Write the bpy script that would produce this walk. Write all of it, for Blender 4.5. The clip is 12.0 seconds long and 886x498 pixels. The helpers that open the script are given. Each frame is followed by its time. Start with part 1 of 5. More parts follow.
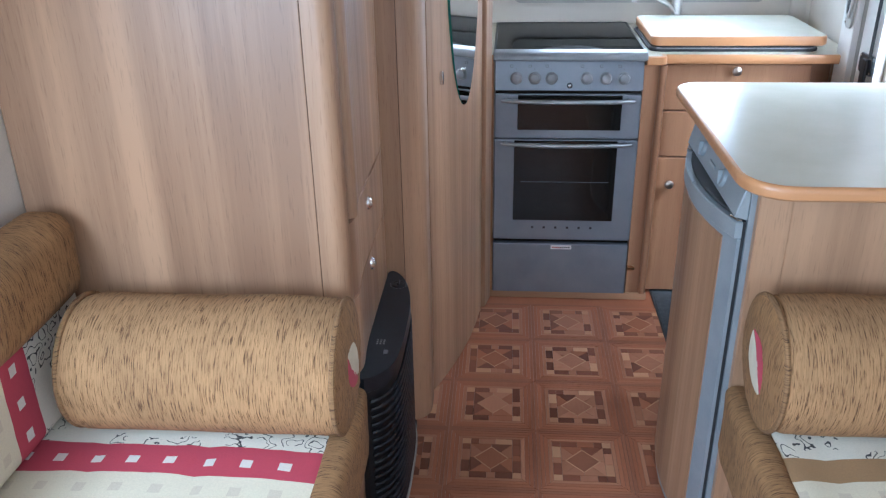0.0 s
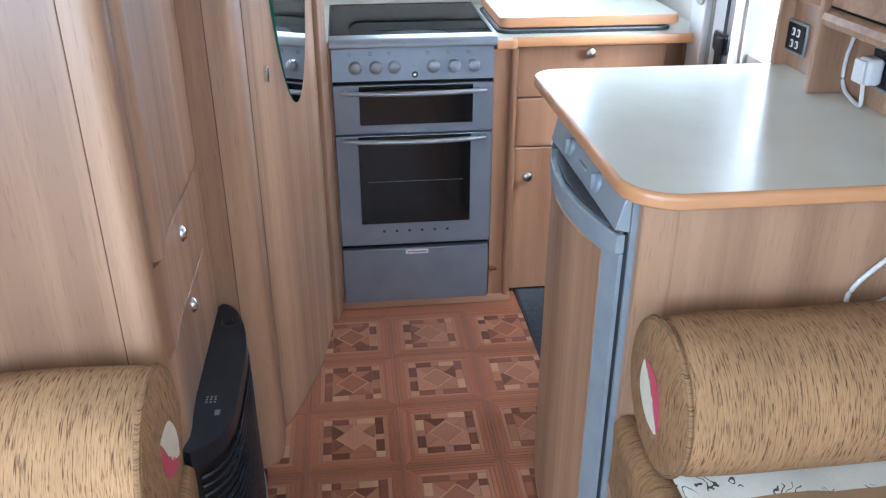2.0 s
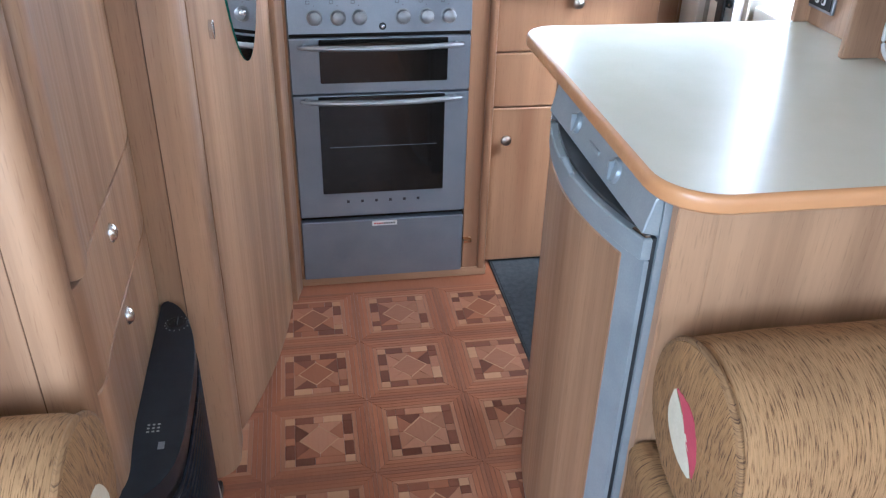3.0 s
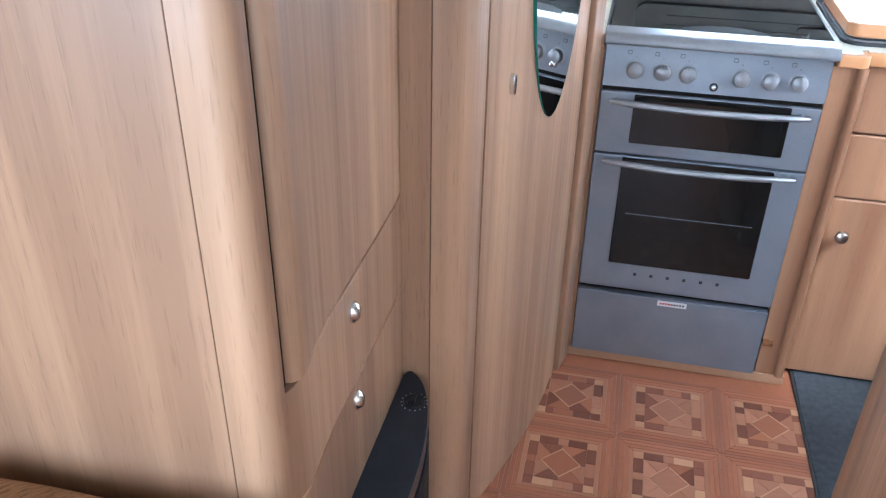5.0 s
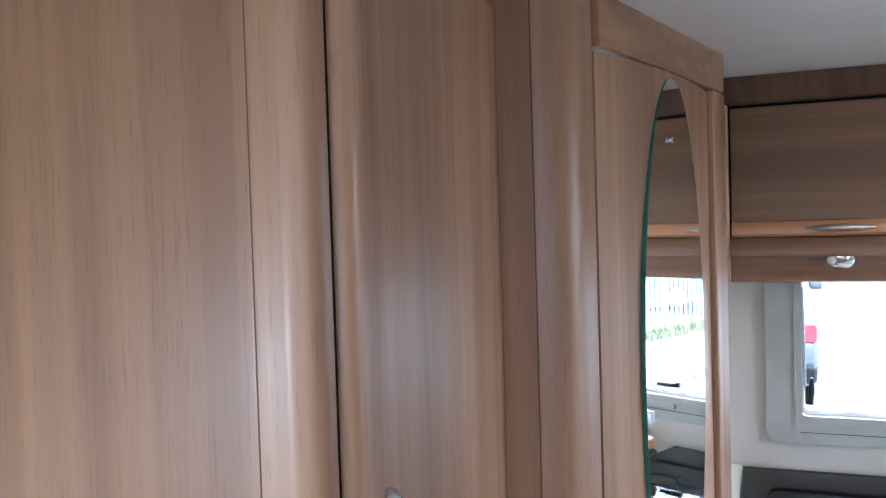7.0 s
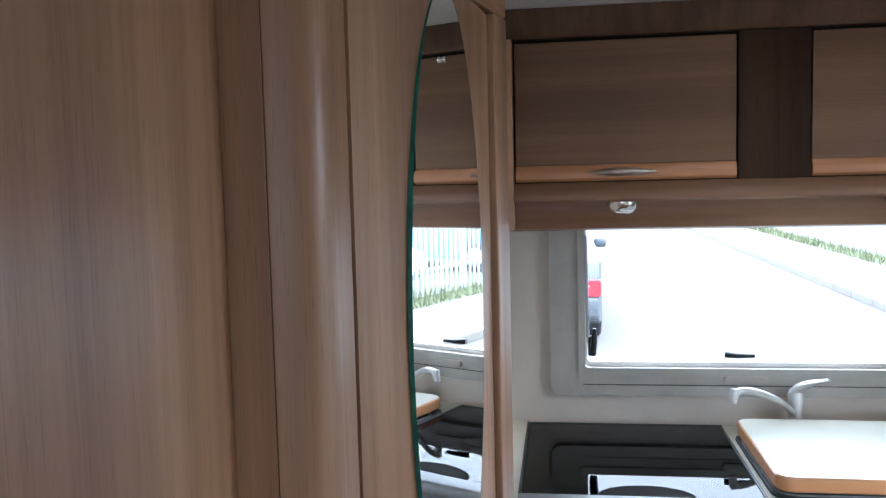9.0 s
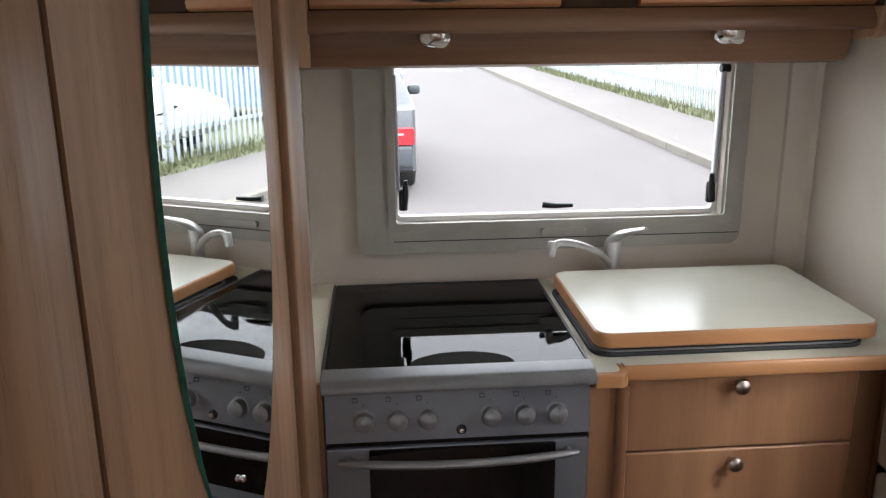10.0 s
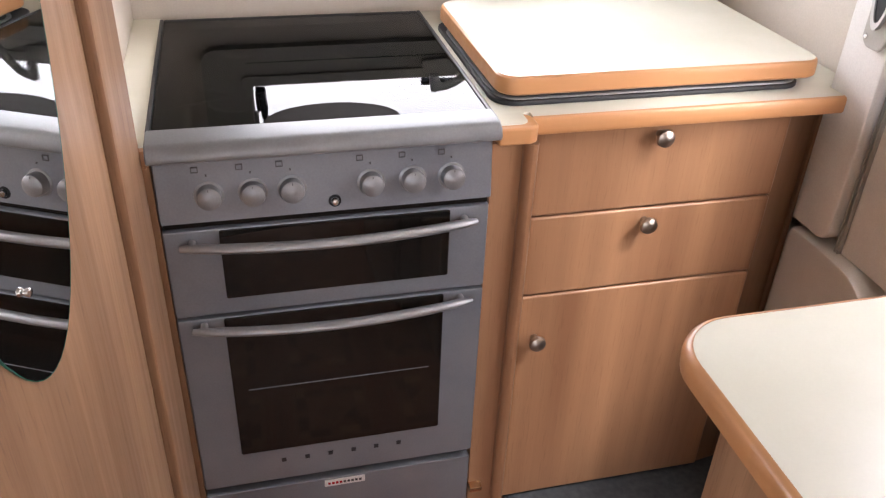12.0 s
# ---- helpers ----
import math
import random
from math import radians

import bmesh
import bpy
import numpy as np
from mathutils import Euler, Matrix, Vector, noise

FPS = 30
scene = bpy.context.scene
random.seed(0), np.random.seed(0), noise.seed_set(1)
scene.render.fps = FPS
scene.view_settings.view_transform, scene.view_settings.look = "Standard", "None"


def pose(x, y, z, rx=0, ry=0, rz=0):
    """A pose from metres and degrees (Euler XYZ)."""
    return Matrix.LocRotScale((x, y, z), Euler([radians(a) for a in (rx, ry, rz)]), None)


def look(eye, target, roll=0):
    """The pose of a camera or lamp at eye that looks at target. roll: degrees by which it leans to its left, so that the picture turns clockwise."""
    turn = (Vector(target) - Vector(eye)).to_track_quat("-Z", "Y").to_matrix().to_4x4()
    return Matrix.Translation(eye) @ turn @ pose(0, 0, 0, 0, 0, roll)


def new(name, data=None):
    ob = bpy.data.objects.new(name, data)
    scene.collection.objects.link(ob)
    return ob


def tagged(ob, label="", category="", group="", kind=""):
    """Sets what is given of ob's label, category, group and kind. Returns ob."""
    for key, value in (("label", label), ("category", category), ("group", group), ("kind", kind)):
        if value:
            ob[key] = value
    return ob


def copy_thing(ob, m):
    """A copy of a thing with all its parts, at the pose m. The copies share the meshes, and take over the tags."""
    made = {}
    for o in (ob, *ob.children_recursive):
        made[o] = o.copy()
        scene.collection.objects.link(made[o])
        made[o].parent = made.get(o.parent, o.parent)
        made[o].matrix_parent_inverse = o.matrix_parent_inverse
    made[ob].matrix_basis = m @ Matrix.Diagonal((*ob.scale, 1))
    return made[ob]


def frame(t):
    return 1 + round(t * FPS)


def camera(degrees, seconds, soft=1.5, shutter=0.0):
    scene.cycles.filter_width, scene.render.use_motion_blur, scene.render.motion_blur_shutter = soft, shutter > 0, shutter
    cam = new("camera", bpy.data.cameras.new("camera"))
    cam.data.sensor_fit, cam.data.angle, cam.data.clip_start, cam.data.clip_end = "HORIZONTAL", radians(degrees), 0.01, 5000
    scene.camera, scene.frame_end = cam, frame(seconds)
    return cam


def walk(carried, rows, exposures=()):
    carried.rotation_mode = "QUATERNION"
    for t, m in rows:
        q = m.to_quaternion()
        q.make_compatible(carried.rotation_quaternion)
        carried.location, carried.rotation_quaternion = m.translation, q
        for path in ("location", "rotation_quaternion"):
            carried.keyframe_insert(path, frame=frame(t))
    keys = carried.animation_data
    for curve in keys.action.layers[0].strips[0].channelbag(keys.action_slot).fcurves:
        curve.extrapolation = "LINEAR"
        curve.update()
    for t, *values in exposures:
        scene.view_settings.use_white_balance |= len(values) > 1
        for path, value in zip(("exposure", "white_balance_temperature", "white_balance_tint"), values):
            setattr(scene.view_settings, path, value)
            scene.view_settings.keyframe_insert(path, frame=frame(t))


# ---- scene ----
cam = camera(56.32, 12.0, soft=1.25)
PATH = [
    (0, (-0.2000, -2.7521, 1.4985), (-0.3495, -0.9487, 0.6466), -0.94),
    (0.5, (-0.2112, -2.7615, 1.5007), (-0.2974, -0.9396, 0.6802), -0.76),
    (1, (-0.2162, -2.7310, 1.4950), (-0.2076, -0.9072, 0.6742), -0.47),
    (1.5, (-0.2090, -2.5852, 1.4751), (-0.0914, -0.7754, 0.6321), -0.71),
    (2, (-0.1839, -2.4548, 1.4581), (0.0138, -0.6785, 0.5605), -0.01),
    (2.5, (-0.1822, -2.3530, 1.4415), (0.0867, -0.6232, 0.4743), 1.17),
    (2.7, (-0.1977, -2.2880, 1.4334), (0.1069, -0.5772, 0.4434), 1.43),
    (4.3, (-0.2174, -1.8865, 1.4212), (-0.0522, -0.2266, 0.3178), 3.40),
    (4.5, (-0.2102, -1.8881, 1.4245), (-0.2234, -0.2146, 0.3294), 2.77),
    (5, (-0.1984, -1.8970, 1.4346), (-0.5698, -0.2128, 0.4219), 1.00),
    (5.5, (-0.1763, -1.9011, 1.4930), (-0.7832, -0.1561, 0.7271), -1.10),
    (6, (-0.1612, -1.9030, 1.5535), (-0.8672, -0.0928, 1.0792), -2.25),
    (6.5, (-0.1656, -1.8866, 1.6017), (-0.9031, -0.0384, 1.4009), -2.47),
    (6.7, (-0.1724, -1.8814, 1.6225), (-0.9113, -0.0265, 1.5075), -1.99),
    (8.3, (-0.1543, -1.7277, 1.6093), (-0.6855, 0.2004, 1.5982), -1.20),
    (8.5, (-0.1683, -1.7020, 1.6009), (-0.6207, 0.2454, 1.5468), -1.07),
    (9, (-0.1545, -1.6298, 1.5719), (-0.4369, 0.3432, 1.4058), -1.39),
    (9.5, (-0.1534, -1.5268, 1.5581), (-0.1761, 0.4409, 1.2009), -1.15),
    (10, (-0.1343, -1.3756, 1.5349), (0.0171, 0.5470, 1.0051), -0.58),
    (10.5, (-0.0945, -1.2963, 1.5020), (0.1560, 0.5653, 0.8153), -0.35),
    (11, (-0.0972, -1.2051, 1.4658), (0.2388, 0.5834, 0.6363), 0.65),
    (11.5, (-0.1093, -1.1095, 1.4257), (0.2856, 0.5852, 0.4398), 1.57),
    (12, (-0.1151, -1.0732, 1.4111), (0.3227, 0.5575, 0.3392), 2.38),
]
SKY, LAMP = 0.15, 0.16
# seconds, stops, kelvin, tint
LIGHT = [(0.0, 1.52, 5000, 6), (2.7, 1.88, 4950, 6), (4.4, 1.95, 6400, 19), (5.0, 2.2, 5000, 7), (5.5, 2.12, 4640, 2), (6.0, 1.72, 4720, 6), (6.7, 1.55, 4980, 10), (8.4, 1.47, 5280, 9),
         (9.5, 0.35, 5600, 9), (10.0, 0.15, 6350, 13), (10.5, 0.4, 6800, 14), (11.0, 0.73, 6700, 20), (11.5, 1.2, 6600, 20), (12.0, 1.5, 6600, 21)]
walk(cam, [(t, look(eye, target, roll)) for t, eye, target, roll in PATH], LIGHT)

# ---- world, sun, large lights ----
world = bpy.data.worlds.new("overcast_sky")
scene.world = world
world.use_nodes = True
wn = world.node_tree.nodes
sky = wn.new("ShaderNodeTexSky")
sky.sky_type = "NISHITA"
sky.sun_disc = False
sky.sun_elevation = radians(48)
sky.sun_rotation = radians(150)
sky.dust_density = 4.0
soft_sky = wn.new("ShaderNodeMixRGB")
soft_sky.inputs[0].default_value = 0.7
soft_sky.inputs[2].default_value = (44.0, 45.0, 46.0, 1)
world.node_tree.links.new(sky.outputs[0], soft_sky.inputs[1])
world.node_tree.links.new(soft_sky.outputs[0], wn["Background"].inputs[0])
wn["Background"].inputs[1].default_value = SKY

sun = new("sun", bpy.data.lights.new("sun", "SUN"))
sun.data.energy, sun.data.angle, sun.data.color = 1.3, radians(12), (1.0, 0.96, 0.9)
sun.matrix_basis = look((3, -3, 6), (0, 0, 0))


def window_light(name, eye, target, w, h, watts, colour=(0.88, 0.95, 1.0)):
    """The sky's light in a window's opening."""
    ob = new(name, bpy.data.lights.new(name, "AREA"))
    ob.data.shape, ob.data.size, ob.data.size_y = "RECTANGLE", w, h
    ob.data.energy, ob.data.color = watts, colour
    ob.matrix_basis = look(eye, target)
    return ob


# Lounge windows are out of view, inferred from the light on the wood.
window_light("front_window_light", (-0.1, -4.26, 1.25), (-0.1, -2.9, 0.35), 1.5, 0.62, 36 * LAMP)
window_light("side_window_light", (-1.135, -2.80, 1.25), (-0.50, -2.66, 0.42), 1.15, 0.46, 150 * LAMP)
window_light("side_window_light", (0.925, -3.20, 1.27), (0, -3.1, 1.0), 1.1, 0.5, 20 * LAMP)
window_light("doorway_light", (0.994, -0.465, 1.35), (0, -0.465, 1.25), 0.54, 0.88, 0.8 * LAMP, (0.92, 0.97, 1.0))
window_light("ceiling_opening_light", (0.34, -0.17, 1.995), (0.34, -0.17, 0), 0.34, 0.38, 0.7 * LAMP, (1.0, 0.97, 0.9))
# Unseen lounge roof lamp, added to light bolsters and wood from above.
window_light("ceiling_opening_light", (-0.1, -2.9, 1.995), (-0.1, -2.9, 0), 0.5, 0.5, 10 * LAMP, (1.0, 0.98, 0.94))

# ---- materials ----


def material(name, colour=(0.8, 0.8, 0.8), rough=0.5, metal=0.0, coat=0.0):
    m = bpy.data.materials.new(name)
    m.use_nodes = True
    b = m.node_tree.nodes["Principled BSDF"]
    b.inputs["Base Color"].default_value = (*colour, 1)
    b.inputs["Roughness"].default_value = rough
    b.inputs["Metallic"].default_value = metal
    b.inputs["Coat Weight"].default_value = coat
    b.inputs["Coat Roughness"].default_value = 0.15
    return m


def add(m, kind, **values):
    n = m.node_tree.nodes.new(kind)
    for key, value in values.items():
        n.inputs[key].default_value = value
    return n


def link(m, a, b):
    m.node_tree.links.new(a, b)


def coords(m, scale=(1, 1, 1), shift=True, output="Object"):
    """Object coordinates, scaled, and shifted at random from object to object."""
    tc = add(m, "ShaderNodeTexCoord")
    mp = add(m, "ShaderNodeMapping")
    mp.inputs["Scale"].default_value = scale
    link(m, tc.outputs[output], mp.inputs["Vector"])
    if shift:
        info = add(m, "ShaderNodeObjectInfo")
        mul = add(m, "ShaderNodeMath")
        mul.operation = "MULTIPLY"
        mul.inputs[1].default_value = 37.0
        link(m, info.outputs["Random"], mul.inputs[0])
        comb = add(m, "ShaderNodeCombineXYZ")
        for axis in "XYZ":
            link(m, mul.outputs[0], comb.inputs[axis])
        link(m, comb.outputs[0], mp.inputs["Location"])
    return mp.outputs["Vector"]


def ramp(m, source, stops):
    r = add(m, "ShaderNodeValToRGB")
    while len(r.color_ramp.elements) < len(stops):
        r.color_ramp.elements.new(0.5)
    for e, (at, c) in zip(r.color_ramp.elements, stops):
        e.position, e.color = at, (*c, 1)
    link(m, source, r.inputs[0])
    return r.outputs[0]


def mix(m, factor, a, b, mode="MIX"):
    n = add(m, "ShaderNodeMixRGB")
    n.blend_type = mode
    for slot, v in zip((0, 1, 2), (factor, a, b)):
        if isinstance(v, (int, float)):
            n.inputs[slot].default_value = v
        elif isinstance(v, tuple):
            n.inputs[slot].default_value = (*v, 1)
        else:
            link(m, v, n.inputs[slot])
    return n.outputs[0]


def maths(m, op, a, b=0.0):
    n = add(m, "ShaderNodeMath")
    n.operation = op
    for slot, v in zip((0, 1), (a, b)):
        if isinstance(v, (int, float)):
            n.inputs[slot].default_value = v
        else:
            link(m, v, n.inputs[slot])
    return n.outputs[0]


def bump(m, height, strength, distance=0.002):
    n = add(m, "ShaderNodeBump", Strength=strength, Distance=distance)
    link(m, height, n.inputs["Height"])
    link(m, n.outputs[0], m.node_tree.nodes["Principled BSDF"].inputs["Normal"])


def noise_tex(m, vector, scale, detail=4.0, rough=0.55):
    n = add(m, "ShaderNodeTexNoise", Scale=scale, Detail=detail, Roughness=rough)
    link(m, vector, n.inputs["Vector"])
    return n.outputs["Fac"]


def wood(name, dark, light, grain="z", rough=0.34, streak=0.35, coat=0.05, soft=1.0, plank=13.0):
    """A printed wood foil: broad staves, a fine grain along one axis, and short dark pores."""
    m = material(name, light, rough, coat=coat)
    b = m.node_tree.nodes["Principled BSDF"]
    along = {"x": 0, "y": 1, "z": 2}[grain]
    wide, fine, pore = [plank] * 3, [95.0] * 3, [300.0] * 3
    wide[along], fine[along], pore[along] = 0.35, 1.6, 20.0
    staves = noise_tex(m, coords(m, wide), 1.0, 2.0)
    lines = noise_tex(m, coords(m, fine), 1.0, 5.0, 0.65)
    pores = noise_tex(m, coords(m, pore), 1.0, 2.0)
    both = maths(m, "ADD", maths(m, "MULTIPLY", staves, 1.0 - 0.28 * soft), maths(m, "MULTIPLY", lines, 0.28 * soft))
    mid = tuple((d + l) / 2 for d, l in zip(dark, light))
    colour = ramp(m, both, [(0.37, dark), (0.5, mid), (0.62, light)])
    specks = ramp(m, pores, [(0.30, (0.45, 0.4, 0.36)), (0.42, (1, 1, 1))])
    colour = mix(m, streak, colour, specks, "MULTIPLY")
    link(m, colour, b.inputs["Base Color"])
    link(m, ramp(m, lines, [(0.3, (rough + 0.1,) * 3), (0.7, (rough - 0.06,) * 3)]), b.inputs["Roughness"])
    bump(m, lines, 0.12 * soft, 0.0006)
    return m


def mottled(name, a, b, scale=18.0, rough=0.5, metal=0.0, relief=0.1, coat=0.0, fine=320.0, gloss=0.06, speck=0.12):
    """A plain surface with large faint clouds and a fine grain."""
    m = material(name, a, rough, metal, coat)
    bsdf = m.node_tree.nodes["Principled BSDF"]
    v = coords(m)
    cloud = noise_tex(m, v, scale, 4.0)
    grain = noise_tex(m, v, fine, 2.0)
    colour = ramp(m, cloud, [(0.35, a), (0.65, b)])
    link(m, mix(m, speck, colour, ramp(m, grain, [(0.3, (0.3, 0.3, 0.3)), (0.7, (1, 1, 1))]), "MULTIPLY"), bsdf.inputs["Base Color"])
    link(m, ramp(m, cloud, [(0.2, (max(rough - gloss, 0.02),) * 3), (0.8, (rough + gloss,) * 3)]), bsdf.inputs["Roughness"])
    bump(m, grain, relief, 0.0006)
    return m


OAK_D, OAK_L = (0.248, 0.136, 0.074), (0.44, 0.264, 0.150)
oak = wood("oak_foil", OAK_D, OAK_L, rough=0.40, streak=0.34, coat=0.06, soft=0.7, plank=10.0)
oak_soft = wood("oak_foil_warm", (0.245, 0.122, 0.064), (0.41, 0.226, 0.121), rough=0.36, streak=0.2, soft=0.4, plank=8.0)
oak_y = wood("oak_foil_rail", OAK_D, OAK_L, "y", streak=0.22, soft=0.75)
oak_x = wood("oak_foil_across", OAK_D, OAK_L, "x", 0.46, streak=0.22, soft=0.75)
# Locker doors: oak foil with the shade of the backlit front in its colour.
oak_locker_shade = wood("oak_foil_shaded", (0.130, 0.072, 0.039), (0.195, 0.112, 0.062), "x", 0.42, 0.2, 0.05)
# Oak darkened to put shade into gaps, carcasses and the locker's top rail.
oak_shade = wood("oak_foil_deep_shade", (0.074, 0.039, 0.021), (0.128, 0.069, 0.038), "z", 0.5, 0.3, 0.0)
# End filler beside the drawers: oak with its shading put into the colour.
oak_end_shade = wood("oak_foil_end_shaded", (0.150, 0.082, 0.045), (0.225, 0.128, 0.072), rough=0.42, streak=0.2, coat=0.0, soft=0.6)
oak_rail = wood("oak_foil_light_rail", (0.17, 0.083, 0.043), (0.26, 0.136, 0.073), "x", 0.42, 0.2, 0.05)
cherry = wood("cherry_trim", (0.36, 0.16, 0.07), (0.47, 0.225, 0.10), "x", 0.37, 0.15, 0.2)
edging = wood("beech_edging", (0.485, 0.235, 0.100), (0.54, 0.272, 0.118), "x", 0.37, 0.02, 0.2)
wenge = wood("wenge_panel", (0.020, 0.009, 0.004), (0.048, 0.023, 0.011), "z", 0.6, 0.6, 0.0)
for wm, level in ((oak, 0.75), (oak_soft, 0.4), (oak_x, 0.3), (oak_y, 0.3), (oak_locker_shade, 0.2), (oak_shade, 0.2)):
    wm.node_tree.nodes["Principled BSDF"].inputs["Specular IOR Level"].default_value = level
wenge.node_tree.nodes["Principled BSDF"].inputs["Specular IOR Level"].default_value = 0.15
gap_black = mottled("shadow_gap", (0.010, 0.008, 0.007), (0.016, 0.013, 0.011), rough=0.8)
gap_black.node_tree.nodes["Principled BSDF"].inputs["Specular IOR Level"].default_value = 0.08
laminate = mottled("cream_laminate", (0.70, 0.70, 0.595), (0.74, 0.735, 0.635), 9.0, 0.25, relief=0.01, coat=0.0, gloss=0.012, speck=0.03)
steel_paint = mottled("silver_paint", (0.20, 0.217, 0.248), (0.235, 0.252, 0.282), 9.0, 0.38, 0.35, 0.12)
alu = mottled("brushed_aluminium", (0.30, 0.305, 0.315), (0.35, 0.355, 0.365), 14.0, 0.42, 0.6, 0.08)
trim_alu = mottled("anodised_trim", (0.20, 0.205, 0.215), (0.235, 0.24, 0.25), 14.0, 0.42, 0.4, 0.08)
chrome = mottled("satin_chrome", (0.66, 0.65, 0.64), (0.74, 0.73, 0.72), 20.0, 0.24, 1.0, 0.03)
satin = mottled("satin_tap_metal", (0.50, 0.50, 0.49), (0.58, 0.58, 0.57), 30.0, 0.34, 0.6, 0.03)
nickel = mottled("worn_nickel", (0.38, 0.33, 0.28), (0.46, 0.41, 0.36), 60.0, 0.36, 1.0, 0.06)
black_glass = material("oven_glass", (0.010, 0.009, 0.008), 0.05)
black_glass.node_tree.nodes["Principled BSDF"].inputs["Specular IOR Level"].default_value = 0.36
black_plastic = mottled("black_plastic", (0.009, 0.010, 0.012), (0.016, 0.017, 0.019), 30.0, 0.38)
black_plastic.node_tree.nodes["Principled BSDF"].inputs["Specular IOR Level"].default_value = 0.3
rubber = mottled("black_rubber", (0.018, 0.02, 0.022), (0.03, 0.032, 0.034), 30.0, 0.6)
navy = mottled("navy_plastic", (0.013, 0.016, 0.022), (0.019, 0.023, 0.030), 22.0, 0.36)
navy.node_tree.nodes["Principled BSDF"].inputs["Specular IOR Level"].default_value = 0.25
louvre_black = mottled("glossy_black", (0.016, 0.018, 0.024), (0.024, 0.027, 0.034), 40.0, 0.2)
wall_board = mottled("cream_wallboard", (0.60, 0.545, 0.47), (0.65, 0.595, 0.52), 5.0, 0.45, relief=0.2)
white_plastic = mottled("white_plastic", (0.70, 0.69, 0.66), (0.76, 0.75, 0.72), 7.0, 0.35)
ceiling_skin = mottled("ceiling_skin", (0.66, 0.655, 0.64), (0.70, 0.695, 0.68), 8.0, 0.6, relief=0.25)
grey_plastic = mottled("grey_window_plastic", (0.36, 0.35, 0.315), (0.42, 0.41, 0.37), 10.0, 0.42)
fridge_grey = mottled("fridge_grey", (0.265, 0.302, 0.325), (0.32, 0.358, 0.38), 12.0, 0.36, 0.2)
brass = mottled("brass", (0.62, 0.43, 0.25), (0.70, 0.5, 0.3), 40.0, 0.25, 1.0)
mat_blue = mottled("dark_carpet", (0.030, 0.036, 0.042), (0.055, 0.062, 0.068), 60.0, 0.95, relief=0.9, fine=700.0)
print_dark = material("printed_black", (0.02, 0.02, 0.025), 0.5)
print_grey = material("printed_grey", (0.07, 0.07, 0.075), 0.5)
knob_silver = mottled("knob_silver", (0.23, 0.235, 0.245), (0.265, 0.27, 0.28), 30.0, 0.36, 0.4, 0.06)
print_white = mottled("printed_white", (0.74, 0.73, 0.72), (0.8, 0.79, 0.78), 30.0, 0.5)
mirror_glass = material("mirror", (0.93, 0.95, 0.94), 0.012, 1.0)
mirror_edge = mottled("green_glass_edge", (0.02, 0.14, 0.105), (0.03, 0.20, 0.155), 40.0, 0.12)
lamp_glass = mottled("lamp_lens", (0.75, 0.74, 0.70), (0.8, 0.79, 0.75), 30.0, 0.2)


def clear_glass(name, tint=(1, 1, 1), gloss=0.10):
    """A thin pane: mostly clear, with a mirror-like gloss that grows towards grazing views."""
    m = bpy.data.materials.new(name)
    m.use_nodes = True
    t = m.node_tree
    t.nodes.clear()
    out, clear, shine, both = (t.nodes.new(k) for k in ("ShaderNodeOutputMaterial", "ShaderNodeBsdfTransparent", "ShaderNodeBsdfGlossy", "ShaderNodeMixShader"))
    clear.inputs[0].default_value = (*tint, 1)
    shine.inputs["Roughness"].default_value = 0.02
    edge = t.nodes.new("ShaderNodeLayerWeight")
    edge.inputs[0].default_value = 0.5
    steep, gain = t.nodes.new("ShaderNodeMath"), t.nodes.new("ShaderNodeMath")
    steep.operation, gain.operation = "POWER", "MULTIPLY_ADD"
    steep.inputs[1].default_value = 4.0
    gain.inputs[1].default_value, gain.inputs[2].default_value = 0.5, gloss
    t.links.new(edge.outputs["Facing"], steep.inputs[0])
    t.links.new(steep.outputs[0], gain.inputs[0])
    t.links.new(gain.outputs[0], both.inputs[0])
    t.links.new(clear.outputs[0], both.inputs[1])
    t.links.new(shine.outputs[0], both.inputs[2])
    t.links.new(both.outputs[0], out.inputs[0])
    return m


pane_glass = clear_glass("window_pane", (0.97, 0.98, 0.98), 0.01)
dimmer_glass = clear_glass("dimmer_pane", (0.3, 0.3, 0.31), 0.02)
dome_glass = clear_glass("rooflight_dome", (0.56, 0.545, 0.50), 0.01)
lid_glass = clear_glass("smoked_glass", (0.20, 0.21, 0.225), 0.022)


def chenille(name, dark, light, axis="x"):
    """A ribbed weave with short dark flecks along the ribs."""
    m = material(name, light, 0.92)
    b = m.node_tree.nodes["Principled BSDF"]
    b.inputs["Sheen Weight"].default_value = 0.0
    b.inputs["Sheen Roughness"].default_value = 0.5
    k = {"x": 0, "y": 1, "z": 2}[axis]
    s, r = [34.0] * 3, [28.0] * 3
    s[k], r[k] = 560.0, 540.0
    fleck = noise_tex(m, coords(m, s), 1.0, 3.0, 0.6)
    rib = noise_tex(m, coords(m, r), 1.0, 1.0)
    cloud = noise_tex(m, coords(m), 7.0, 3.0)
    base = ramp(m, cloud, [(0.3, tuple(0.75 * v for v in light)), (0.7, light)])
    col = mix(m, ramp(m, fleck, [(0.515, (0, 0, 0)), (0.66, (1, 1, 1))]), base, dark)
    link(m, mix(m, 0.4, col, ramp(m, rib, [(0.3, (0.5, 0.5, 0.5)), (0.6, (1, 1, 1))]), "MULTIPLY"), b.inputs["Base Color"])
    bump(m, rib, 0.5, 0.0015)
    return m


brown_fabric = chenille("brown_chenille", (0.085, 0.038, 0.012), (0.40, 0.228, 0.098))
piping_fabric = chenille("tan_piping", (0.07, 0.033, 0.012), (0.27, 0.15, 0.063), "z")
